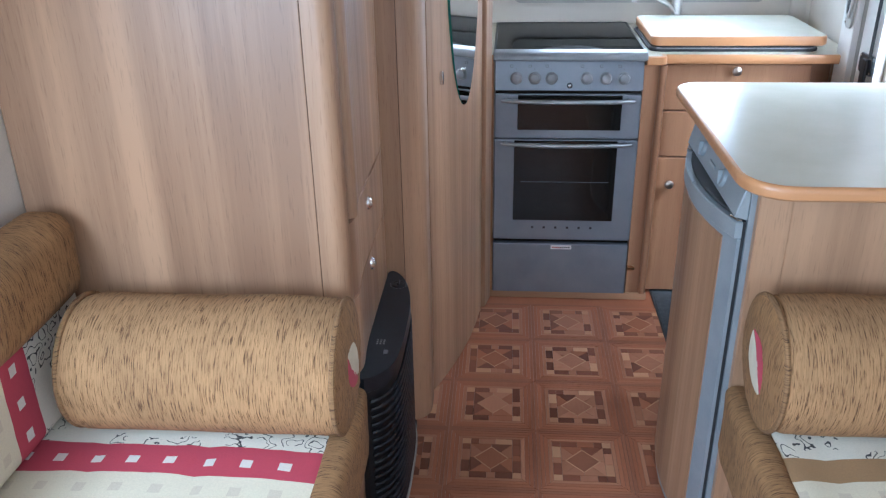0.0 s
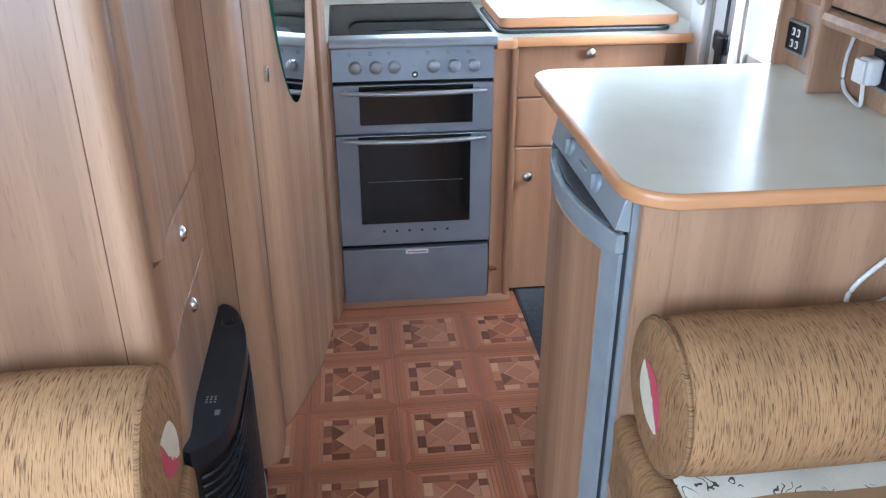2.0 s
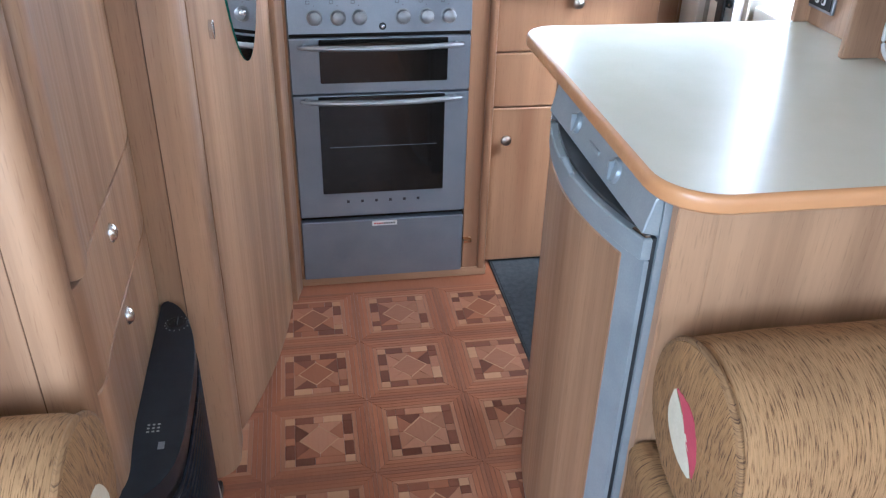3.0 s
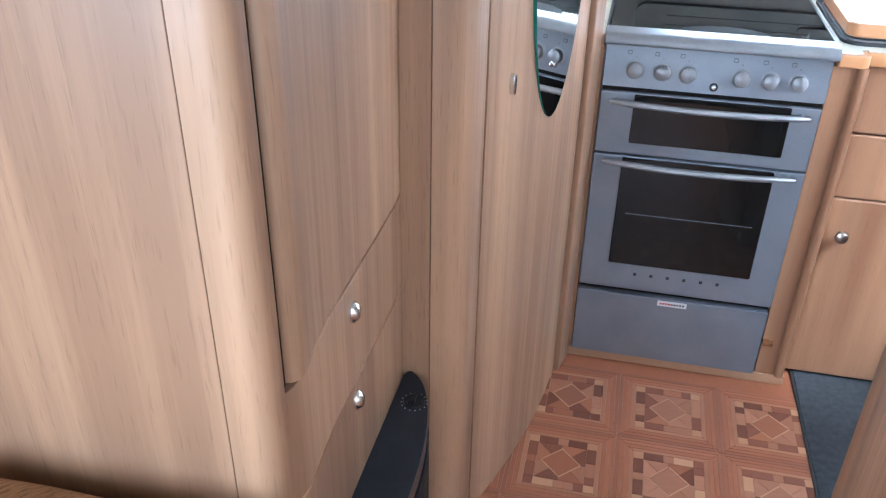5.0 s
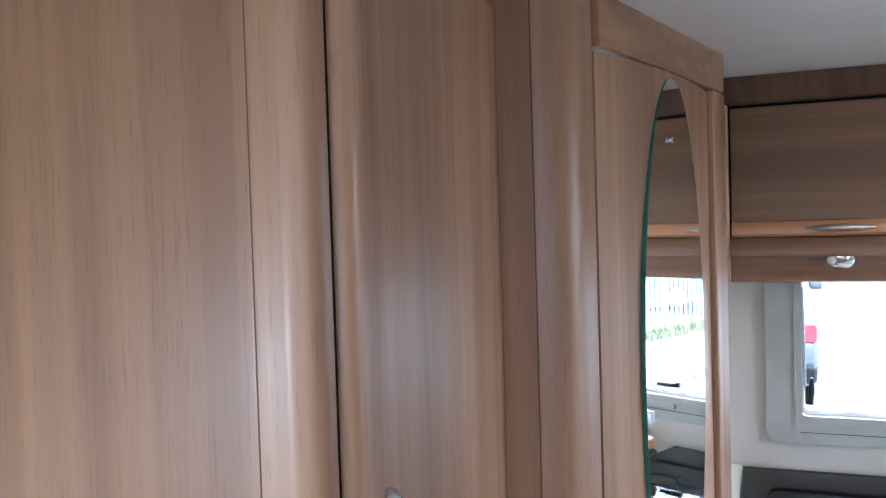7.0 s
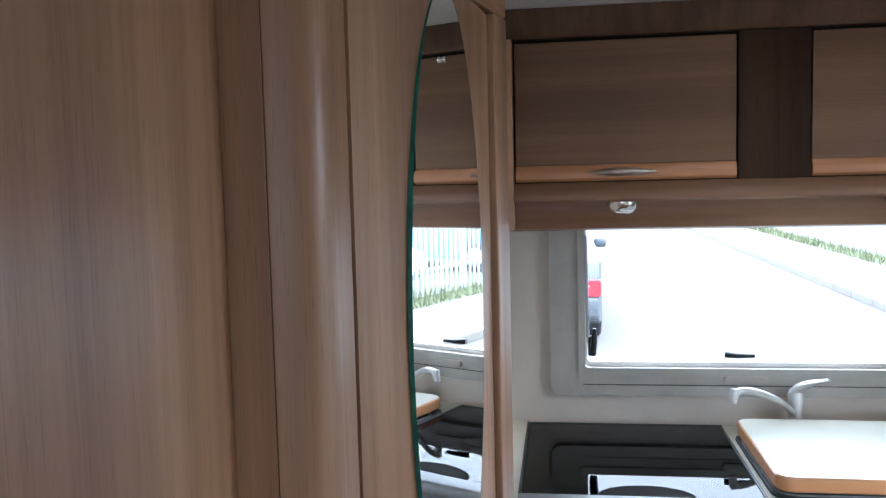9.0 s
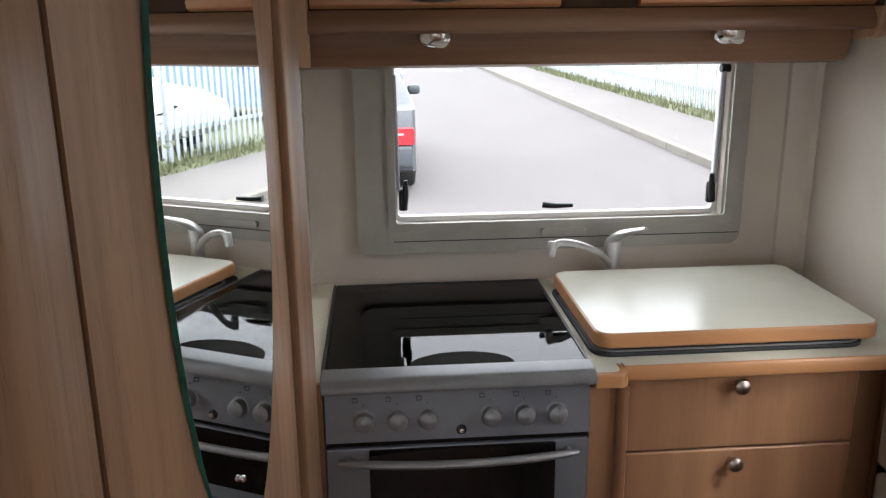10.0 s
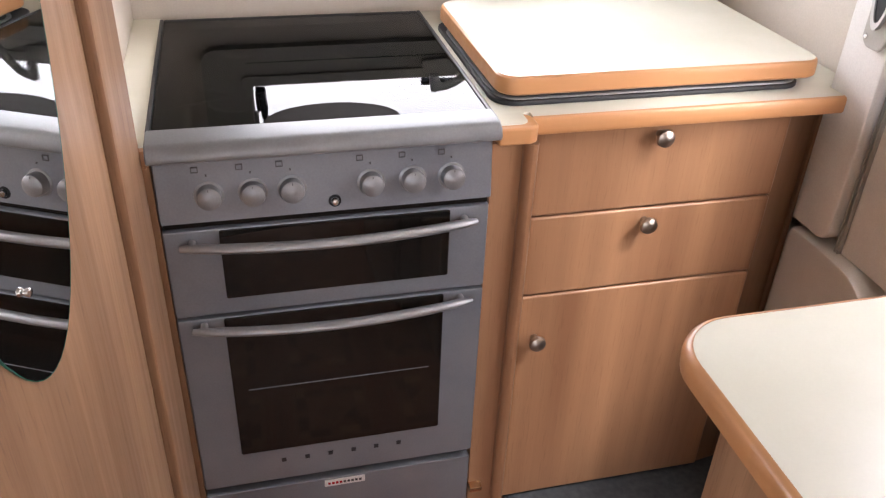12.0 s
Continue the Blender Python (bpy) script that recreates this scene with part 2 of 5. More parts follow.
brown_fabric_y = chenille("brown_chenille_dark", (0.06, 0.026, 0.009), (0.33, 0.178, 0.068), "y")


def striped_fabric(name, bands):
    """Printed cotton: bands across y, small pale squares on the red one, dark scrolls on the pale one."""
    m = material(name, (0.7, 0.66, 0.55), 0.9)
    b = m.node_tree.nodes["Principled BSDF"]
    geo = add(m, "ShaderNodeNewGeometry")
    sep = add(m, "ShaderNodeSeparateXYZ")
    link(m, geo.outputs["Position"], sep.inputs[0])
    cloth = noise_tex(m, coords(m, shift=False), 420.0, 2.0)
    wobble = maths(m, "MULTIPLY", maths(m, "SUBTRACT", noise_tex(m, coords(m, shift=False), 9.0, 2.0), 0.5), 0.012)
    y = maths(m, "ADD", sep.outputs["Y"], wobble)
    colour = (0.50, 0.40, 0.25)
    across = maths(m, "ADD", sep.outputs["X"], sep.outputs["Z"])
    for y0, y1, c, motif in bands:
        inside = maths(m, "MULTIPLY", maths(m, "GREATER_THAN", y, y0), maths(m, "LESS_THAN", y, y1))
        fill = c
        if motif == "squares":
            u = maths(m, "ABSOLUTE", maths(m, "SUBTRACT", maths(m, "FRACT", maths(m, "MULTIPLY", across, 14.0)), 0.5))
            v = maths(m, "ABSOLUTE", maths(m, "SUBTRACT", y, (y0 + y1) / 2 - 0.004))
            sq = maths(m, "MULTIPLY", maths(m, "LESS_THAN", u, 0.15), maths(m, "LESS_THAN", v, 0.0105))
            fill = mix(m, sq, c, (0.66, 0.62, 0.56))
        if motif == "scrolls":
            curls = noise_tex(m, coords(m, shift=False), 26.0, 1.5)
            on = maths(m, "LESS_THAN", maths(m, "ABSOLUTE", maths(m, "SUBTRACT", maths(m, "FRACT", maths(m, "MULTIPLY", curls, 7.0)), 0.5)), 0.09)
            patch = maths(m, "GREATER_THAN", noise_tex(m, coords(m, shift=False), 8.0, 1.0), 0.47)
            fill = mix(m, maths(m, "MULTIPLY", on, patch), c, (0.07, 0.065, 0.06))
        if motif == "faint":
            u = maths(m, "ABSOLUTE", maths(m, "SUBTRACT", maths(m, "FRACT", maths(m, "MULTIPLY", across, 14.0)), 0.5))
            v = maths(m, "ABSOLUTE", maths(m, "SUBTRACT", y, (y0 + y1) / 2))
            sq = maths(m, "MULTIPLY", maths(m, "LESS_THAN", u, 0.15), maths(m, "LESS_THAN", v, 0.011))
            fill = mix(m, maths(m, "MULTIPLY", sq, 0.5), c, (0.50, 0.42, 0.33))
        colour = mix(m, inside, colour, fill)
    link(m, mix(m, 0.25, colour, ramp(m, cloth, [(0.3, (0.5, 0.5, 0.5)), (0.7, (1, 1, 1))]), "MULTIPLY"), b.inputs["Base Color"])
    bump(m, cloth, 0.4, 0.001)
    return m


CREAM, RED, TAN, PALE = (0.66, 0.60, 0.45), (0.43, 0.055, 0.085), (0.34, 0.21, 0.10), (0.72, 0.67, 0.55)
print_left = striped_fabric("striped_print", [(-1.522, -1.28, PALE, "scrolls"), (-1.605, -1.522, RED, "squares"), (-1.68, -1.605, CREAM, "faint"),
                                              (-1.80, -1.68, TAN, ""), (-1.88, -1.80, RED, "squares"), (-2.0, -1.88, CREAM, "faint"), (-2.2, -2.0, TAN, ""), (-2.6, -2.2, PALE, "scrolls")])
print_right = striped_fabric("striped_print_right", [(-1.505, -1.25, PALE, "scrolls"), (-1.572, -1.505, TAN, ""), (-1.645, -1.572, CREAM, "faint"),
                                                     (-1.72, -1.645, RED, "squares"), (-1.80, -1.72, CREAM, "faint"), (-1.96, -1.80, TAN, ""), (-2.2, -1.96, PALE, "scrolls")])


def parquet(name, dark, light):
    """Printed parquet wood whose tone changes from piece to piece."""
    m = material(name, light, 0.36, coat=0.1)
    b = m.node_tree.nodes["Principled BSDF"]
    geo = add(m, "ShaderNodeNewGeometry")
    streaks = noise_tex(m, coords(m, (180, 22, 60)), 1.0, 4.0, 0.6)
    tone = maths(m, "ADD", maths(m, "MULTIPLY", geo.outputs["Random Per Island"], 0.55), maths(m, "MULTIPLY", streaks, 0.45))
    link(m, ramp(m, tone, [(0.15, dark), (0.75, light)]), b.inputs["Base Color"])
    bump(m, streaks, 0.15, 0.0005)
    return m


pq_border = parquet("parquet_border", (0.295, 0.105, 0.050), (0.39, 0.152, 0.075))
pq_grey = parquet("parquet_grey_band", (0.255, 0.098, 0.051), (0.34, 0.138, 0.074))
pq_frame = parquet("parquet_frame", (0.34, 0.15, 0.08), (0.42, 0.20, 0.112))
pq_dark = parquet("parquet_dark", (0.145, 0.048, 0.025), (0.230, 0.083, 0.043))
pq_light = parquet("parquet_light", (0.33, 0.14, 0.078), (0.46, 0.22, 0.125))
pq_cream = parquet("parquet_cream", (0.43, 0.225, 0.120), (0.54, 0.31, 0.175))
# Outdoor greys are lightened, putting strong daylight and haze into the colour.
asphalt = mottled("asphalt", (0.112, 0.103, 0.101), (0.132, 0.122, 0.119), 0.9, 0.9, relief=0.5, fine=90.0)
paving = mottled("pavement", (0.140, 0.129, 0.122), (0.165, 0.152, 0.144), 0.8, 0.9, relief=0.4, fine=60.0)
kerb_stone = mottled("kerb_stone", (0.165, 0.152, 0.128), (0.20, 0.184, 0.155), 3.0, 0.8)
grass_mat = mottled("grass", (0.10, 0.112, 0.052), (0.145, 0.155, 0.08), 3.0, 0.9, fine=40.0)
galvanised = mottled("galvanised_steel", (0.42, 0.46, 0.49), (0.48, 0.52, 0.55), 4.0, 0.5, 0.3)
car_paint = mottled("grey_car_paint", (0.060, 0.070, 0.082), (0.080, 0.090, 0.102), 2.0, 0.4, 0.2, coat=0.25)
car_white = mottled("white_car_paint", (0.66, 0.67, 0.69), (0.72, 0.73, 0.75), 2.0, 0.25, coat=0.6)
car_blue = mottled("blue_car_paint", (0.06, 0.14, 0.30), (0.08, 0.18, 0.36), 2.0, 0.25, coat=0.6)
tail_red = mottled("tail_lamp_red", (0.42, 0.02, 0.03), (0.52, 0.03, 0.04), 12.0, 0.15, coat=0.6)
car_window = material("car_window", (0.10, 0.12, 0.13), 0.06, coat=0.6)

# ---- mesh helpers ----


def box(bm, x0, x1, y0, y1, z0, z1, bevel=0.0, seg=2):
    got = bmesh.ops.create_cube(bm, size=1.0, matrix=Matrix.Translation(((x0 + x1) / 2, (y0 + y1) / 2, (z0 + z1) / 2)) @ Matrix.Diagonal((abs(x1 - x0), abs(y1 - y0), abs(z1 - z0), 1)))
    if bevel > 0:
        edges = list({e for v in got["verts"] for e in v.link_edges})
        bmesh.ops.bevel(bm, geom=edges, offset=bevel, segments=seg, profile=0.5, affect="EDGES", clamp_overlap=True)
    return bm


def b(*args, **kw):
    return box(bmesh.new(), *args, **kw)


def prism(bm, outline, axis, a, c, bevel=0.0, seg=2):
    """An outline of (u, v) drawn out along an axis from a to c. z: (x, y); y: (x, z); x: (y, z)."""
    def at(u, v, w):
        return {"z": (u, v, w), "y": (u, w, v), "x": (w, u, v)}[axis]
    lo = [bm.verts.new(at(u, v, a)) for u, v in outline]
    hi = [bm.verts.new(at(u, v, c)) for u, v in outline]
    n = len(outline)
    caps = [bm.faces.new(lo), bm.faces.new(hi)]
    faces = caps + [bm.faces.new((lo[i], lo[(i + 1) % n], hi[(i + 1) % n], hi[i])) for i in range(n)]
    bmesh.ops.recalc_face_normals(bm, faces=faces)
    if bevel > 0:
        edges = list({e for f in caps for e in f.edges})
        bmesh.ops.bevel(bm, geom=edges, offset=bevel, segments=seg, profile=0.5, affect="EDGES", clamp_overlap=True)
    return bm


def round_rect(u0, u1, v0, v1, r, n=6):
    """An outline with round corners; r is one radius or four (from the low corner, turning left)."""
    rs = r if isinstance(r, (tuple, list)) else (r,) * 4
    out = []
    for (cu, cv, su, sv, start), k in zip(((u0, v0, 1, 1, 180), (u1, v0, -1, 1, 270), (u1, v1, -1, -1, 0), (u0, v1, 1, -1, 90)), rs):
        if k <= 0:
            out.append((cu, cv))
            continue
        for i in range(n + 1):
            a = radians(start + 90 * i / n)
            out.append((cu + su * k + k * math.cos(a), cv + sv * k + k * math.sin(a)))
    return out


def ring_prism(bm, outer, inner, axis, a, c):
    """A frame between two outlines of the same number of points."""
    def at(u, v, w):
        return {"z": (u, v, w), "y": (u, w, v), "x": (w, u, v)}[axis]
    n = len(outer)
    rows = [[bm.verts.new(at(u, v, w)) for u, v in line] for line, w in ((outer, a), (inner, a), (inner, c), (outer, c))]
    faces = []
    for k in range(4):
        p, q = rows[k], rows[(k + 1) % 4]
        faces += [bm.faces.new((p[i], p[(i + 1) % n], q[(i + 1) % n], q[i])) for i in range(n)]
    bmesh.ops.recalc_face_normals(bm, faces=faces)
    return bm


def lathe(bm, profile, centre, axis, n=24):
    """A turned shape: profile of (radius, height) about an axis vector at centre."""
    turn = Vector((0, 0, 1)).rotation_difference(Vector(axis).normalized()).to_matrix().to_4x4()
    m = Matrix.Translation(centre) @ turn
    rows = []
    for r, h in profile:
        rows.append([bm.verts.new(m @ Vector((r * math.cos(2 * math.pi * i / n), r * math.sin(2 * math.pi * i / n), h))) for i in range(n)])
    faces = []
    for p, q in zip(rows, rows[1:]):
        faces += [bm.faces.new((p[i], p[(i + 1) % n], q[(i + 1) % n], q[i])) for i in range(n)]
    faces += [bm.faces.new(rows[0]), bm.faces.new(rows[-1])]
    bmesh.ops.recalc_face_normals(bm, faces=faces)
    return bm


def lathe_ring(bm, profile, centre, axis, n=24):
    """A turned ring: a closed profile of (radius, height) about an axis vector at centre."""
    m = Matrix.Translation(centre) @ Vector((0, 0, 1)).rotation_difference(Vector(axis).normalized()).to_matrix().to_4x4()
    rows = [[bm.verts.new(m @ Vector((r * math.cos(2 * math.pi * i / n), r * math.sin(2 * math.pi * i / n), h))) for i in range(n)] for r, h in profile]
    faces = []
    for p, q in zip(rows, rows[1:] + rows[:1]):
        faces += [bm.faces.new((p[i], p[(i + 1) % n], q[(i + 1) % n], q[i])) for i in range(n)]
    bmesh.ops.recalc_face_normals(bm, faces=faces)
    return bm


def smooth_line(points, steps=8):
    """A smooth line through points."""
    ps = [Vector(p) for p in points]
    ps = [2 * ps[0] - ps[1]] + ps + [2 * ps[-1] - ps[-2]]
    out = []
    for i in range(1, len(ps) - 2):
        p0, p1, p2, p3 = ps[i - 1:i + 3]
        for k in range(steps):
            t = k / steps
            out.append(0.5 * (2 * p1 + (p2 - p0) * t + (2 * p0 - 5 * p1 + 4 * p2 - p3) * t * t + (3 * p1 - p0 - 3 * p2 + p3) * t ** 3))
    return out + [ps[-2]]


def tube(bm, points, radius, n=10, flat=1.0):
    """A round bar along points; radius is a number or one for each point; flat squeezes it upright."""
    pts = [Vector(p) for p in points]
    rows = []
    for i, p in enumerate(pts):
        d = (pts[min(i + 1, len(pts) - 1)] - pts[max(i - 1, 0)]).normalized()
        up = Vector((0, 0, 1)) if abs(d.z) < 0.9 else Vector((0, 1, 0))
        side = d.cross(up).normalized()
        up = side.cross(d)
        r = radius[i] if isinstance(radius, (list, tuple)) else radius
        rows.append([bm.verts.new(p + side * r * math.cos(2 * math.pi * k / n) + up * r * flat * math.sin(2 * math.pi * k / n)) for k in range(n)])
    faces = []
    for p, q in zip(rows, rows[1:]):
        faces += [bm.faces.new((p[i], p[(i + 1) % n], q[(i + 1) % n], q[i])) for i in range(n)]
    faces += [bm.faces.new(rows[0]), bm.faces.new(rows[-1])]
    bmesh.ops.recalc_face_normals(bm, faces=faces)
    return bm


def smooth_by_angle(me, degrees=35):
    """Smooth shading with normals weighted by area, so that large flat faces stay flat beside their rounded edges."""
    limit = math.cos(radians(degrees))
    n = len(me.polygons)
    flat, area = np.empty(n * 3), np.empty(n)
    me.polygons.foreach_get("normal", flat)
    me.polygons.foreach_get("area", area)
    flat = flat.reshape(-1, 3)
    round_vertex = [[] for _ in me.vertices]
    for p in me.polygons:
        p.use_smooth = True
        for v in p.vertices:
            round_vertex[v].append(p.index)
    out = []
    for p in me.polygons:
        for v in p.vertices:
            near = round_vertex[v]
            if len(near) == 1:
                out.append(tuple(flat[p.index]))
                continue
            total = Vector((0, 0, 0))
            for g in near:
                if flat[g] @ flat[p.index] > limit:
                    total += Vector(flat[g]) * area[g]
            out.append(tuple(total.normalized() if total.length > 1e-12 else Vector(flat[p.index])))
    me.normals_split_custom_set(out)


def thing(name, label, category, place=(0, 0, 0), rz=0.0, group="", kind=""):
    ob = new(name)
    ob.matrix_basis = pose(*place, 0, 0, rz)
    ob.empty_display_size = 0.05
    return tagged(ob, label, category, group, kind)


def part(name, bm, mat, parent, label=""):
    """Links a bmesh in world coordinates as one mesh under a thing or a part."""
    root = parent
    while root.parent:
        root = root.parent
    bm.transform(root.matrix_basis.inverted())
    me = bpy.data.meshes.new(name)
    bm.to_mesh(me)
    bm.free()
    for m in mat if isinstance(mat, (list, tuple)) else (mat,):
        me.materials.append(m)
    smooth_by_angle(me)
    ob = new(name, me)
    ob.parent = parent
    return tagged(ob, label)


def solid(name, bm, mat, label, category, kind="", group=""):
    """A top-level thing of one mesh, in world coordinates."""
    me = bpy.data.meshes.new(name)
    bm.to_mesh(me)
    bm.free()
    for m in mat if isinstance(mat, (list, tuple)) else (mat,):
        me.materials.append(m)
    smooth_by_angle(me)
    return tagged(new(name, me), label, category, group, kind)


def knob(parent, at, axis, r=0.014, mat=None, name="knob", label="round nickel knob"):
    prof = [(r * 0.45, 0), (r * 0.42, r * 0.7), (r * 0.85, r * 0.95), (r, r * 1.25), (r * 0.93, r * 1.6), (r * 0.55, r * 1.85), (r * 0.08, r * 1.92)]
    return part(name, lathe(bmesh.new(), prof, at, axis, 20), mat or nickel, parent, label)


# ---- setting: floor, walls, ceiling ----
FLOOR = thing("floor", "reddish printed parquet vinyl floor with square mosaic motifs", "floor", kind="structure")
part("floor_base", b(-1.25, 1.06, -4.36, 0.66, -0.05, -0.003), pq_border, FLOOR)
doormat = thing("doormat", "dark blue-grey carpet mat by the entrance door", "mat", (0.64, -0.21, 0))
part("carpet_top", b(0.358, 0.924, -0.514, 0.093, -0.003, 0.007, bevel=0.003), mat_blue, doormat)
part("binding", ring_prism(bmesh.new(), round_rect(0.352, 0.93, -0.52, 0.099, 0.008, 3), round_rect(0.3585, 0.9235, -0.5135, 0.0925, 0.004, 3), "z", -0.003, 0.0045), rubber, doormat, "black edge binding")

solid("ceiling", None or (lambda bm: [box(bm, *a) for a in ((-1.25, 0.17 - 0.005, -0.36 + 0.0, 0.66, 1.96, 2.01), (0.165, 0.515, 0.02, 0.66, 1.96, 2.01), (0.515, 1.06, -0.36, 0.66, 1.96, 2.01),
      (-1.25, 1.06, -2.64, -0.36, 1.96, 2.01), (-1.25, -0.36, -3.16, -2.64, 1.96, 2.01), (0.16, 1.06, -3.16, -2.64, 1.96, 2.01), (-1.25, 1.06, -4.36, -3.16, 1.96, 2.01))] and bm)(bmesh.new()),
      ceiling_skin, "off-white textured caravan ceiling", "ceiling", "structure")

# kitchen wall with the window's opening
WX0, WX1, WZ0, WZ1 = -0.10, 0.725, 1.055, 1.47
wk = ring_prism(bmesh.new(), [(-0.36, 0), (1.0, 0), (1.0, 1.96), (-0.36, 1.96)], [(WX0, WZ0), (WX1, WZ0), (WX1, WZ1), (WX0, WZ1)], "y", 0.6, 0.66)
solid("wall_kitchen", wk, wall_board, "cream wallboard behind the cooker and sink", "wall", "structure")
solid("trim", prism(bmesh.new(), [(0.9295, 0.5995), (0.868, 0.5995), (0.872, 0.590), (0.885, 0.583), (0.905, 0.570), (0.914, 0.552), (0.9295, 0.548)], "z", 0.906, 1.434), wall_board, "cream moulded corner trim beside the window", "trim", "structure")
# wall on the door's side, with the doorway
DY0, DY1 = -0.74, -0.190
wd = bmesh.new()
for a in ((0.93, 1.0, DY1, 0.6, -0.45, 1.96), (0.93, 1.0, DY0, DY1, 1.80, 1.96), (0.93, 1.0, DY0, DY1, -0.45, -0.05), (0.93, 1.0, -2.65, DY0, -0.05, 1.96),
          (0.93, 1.0, -3.75, -2.65, -0.05, 1.02), (0.93, 1.0, -3.75, -2.65, 1.52, 1.96), (0.93, 1.0, -4.3, -3.75, -0.05, 1.96)):
    box(wd, *a)
solid("wall_door_side", wd, wall_board, "cream wallboard with the open entrance doorway", "wall", "structure")
wl = bmesh.new()
for a in ((-1.25, -1.16, -2.2, 0.66, -0.05, 1.96), (-1.25, -1.16, -3.4, -2.2, -0.05, 1.0), (-1.25, -1.16, -3.4, -2.2, 1.5, 1.96), (-1.25, -1.16, -4.3, -3.4, -0.05, 1.96)):
    box(wl, *a)
solid("wall_seat_side", wl, wall_board, "cream wallboard behind the settee", "wall", "structure")
wf = bmesh.new()
for a in ((-1.25, -0.85, -4.36, -4.3, -0.05, 1.96), (0.65, 1.0, -4.36, -4.3, -0.05, 1.96), (-0.85, 0.65, -4.36, -4.3, -0.05, 0.94), (-0.85, 0.65, -4.36, -4.3, 1.56, 1.96)):
    box(wf, *a)
solid("wall_front", wf, wall_board, "cream end wall of the lounge", "wall", "structure")
# Unseen tinted panes, added to hold back sky light through the lounge openings.
for nm, dims in (("window_2", (-0.86, 0.66, -4.345, -4.335, 0.93, 1.57)), ("window_3", (-1.215, -1.205, -3.41, -2.19, 0.99, 1.51)), ("window_4", (0.965, 0.975, -3.76, -2.64, 1.01, 1.53)), ("window_5", (-0.37, 0.17, -3.17, -2.63, 1.998, 2.004))):
    solid(nm, b(*dims), dimmer_glass, "unseen tinted pane added to dim the lounge's sky light", "window", "structure").visible_shadow = True
solid("wall_washroom", b(-0.36, -0.302, -0.02, 0.6, 0, 1.96), wall_board, "grey-cream washroom partition beside the cooker", "wall", "structure")

# ---- washroom front: post, frame, door with the long mirror ----
PA, PB = Vector((-0.411, -0.623, 0)), Vector((-0.272, -0.022, 0))
along = (PB - PA).normalized()
DOOR = Matrix.Translation(PA) @ Matrix(((along.x, along.y, 0, 0), (along.y, -along.x, 0, 0), (0, 0, 1, 0), (0, 0, 0, 1)))
# local: x along the door, y out into the aisle, z up


def in_door(bm):
    bm.transform(DOOR)
    bmesh.ops.recalc_face_normals(bm, faces=bm.faces)
    return bm


frame_ob = thing("door_frame", "oak-foil frame and corner post of the washroom", "door frame", (-0.43, -0.62, 0), kind="structure")
post = round_rect(-0.60, -0.410, -0.767, -0.630, (0, 0.06, 0.010, 0), 8)
pb = bmesh.new()
prism(pb, [(-0.468, -0.767)] + [q for q in post if q[0] > -0.468] + [(-0.468, -0.631)], "z", 0, 1.96)
part("corner_post", pb, oak, frame_ob)
part("flat_panel", b(-0.62, -0.470, -0.765, -0.747, 0, 1.96, bevel=0.002), oak, frame_ob)
part("seam", b(-0.4705, -0.4675, -0.763, -0.752, 0, 1.96), oak_shade, frame_ob)
part("head_rail", in_door(b(0.0, 0.642, -0.03, 0.012, 1.878, 1.96, bevel=0.004)), oak_y, frame_ob)
part("lock_stile", in_door(b(0.562, 0.640, -0.03, 0.014, 0, 1.877, bevel=0.006)), oak, frame_ob)
part("lock_gap", in_door(b(0.5582, 0.5618, -0.03, -0.004, 0, 1.877)), gap_black, frame_ob)
part("hinge_gap", in_door(b(-0.0035, 0.002, -0.03, -0.004, 0, 1.877)), oak_shade, frame_ob)
part("end_post", b(-0.302, -0.277, -0.035, 0.012, 0.0, 1.96, bevel=0.003), oak, frame_ob)

door = thing("door_1", "oak-foil washroom door with a long oval mirror", "door", (-0.43, -0.62, 0), kind="structure")
leaf = []
for i in range(25):
    u = i / 24
    leaf.append((0.003 + 0.555 * u, 0.022 * (1 - (2 * u - 1) ** 2)))
part("leaf", in_door(prism(bmesh.new(), leaf + [(0.558, -0.022), (0.003, -0.022)], "z", 0.008, 1.872, 0.0)), oak, door)
MS, MZ, MA, MB = 0.280, 1.353, 0.156, 0.511
oval = [(MS + MA * math.cos(2 * math.pi * i / 72), MZ + MB * math.sin(2 * math.pi * i / 72)) for i in range(72)]
mir = part("mirror", in_door(prism(bmesh.new(), [(MS + (u - MS) * 0.9945, MZ + (v - MZ) * 0.9984) for u, v in oval], "y", 0.0165, 0.0235)), mirror_glass, door, "long oval mirror")
part("mirror_edge", in_door(ring_prism(bmesh.new(), oval, [(MS + (u - MS) * 0.9945, MZ + (v - MZ) * 0.9984) for u, v in oval], "y", 0.0165, 0.0236)), mirror_edge, mir, "green polished glass edge")
part("door_handle", in_door(prism(bmesh.new(), [(0.080 + 0.006 * math.cos(a * math.pi / 10), 0.966 + 0.019 * math.sin(a * math.pi / 10)) for a in range(20)], "y", 0.008, 0.020, 0.0045, 4)), chrome, door, "small oval nickel catch")

for kz in (0.95, 1.753):
    part("mirror_knob", in_door(lathe(bmesh.new(), [(0.0028, 0), (0.0028, 0.001), (0.0044, 0.002), (0.0048, 0.005), (0.0035, 0.0065), (0.0004, 0.007)], (0.262, 0.0235, kz), (0, 1, 0), 18)), chrome, door, "small chrome knob on the mirror")

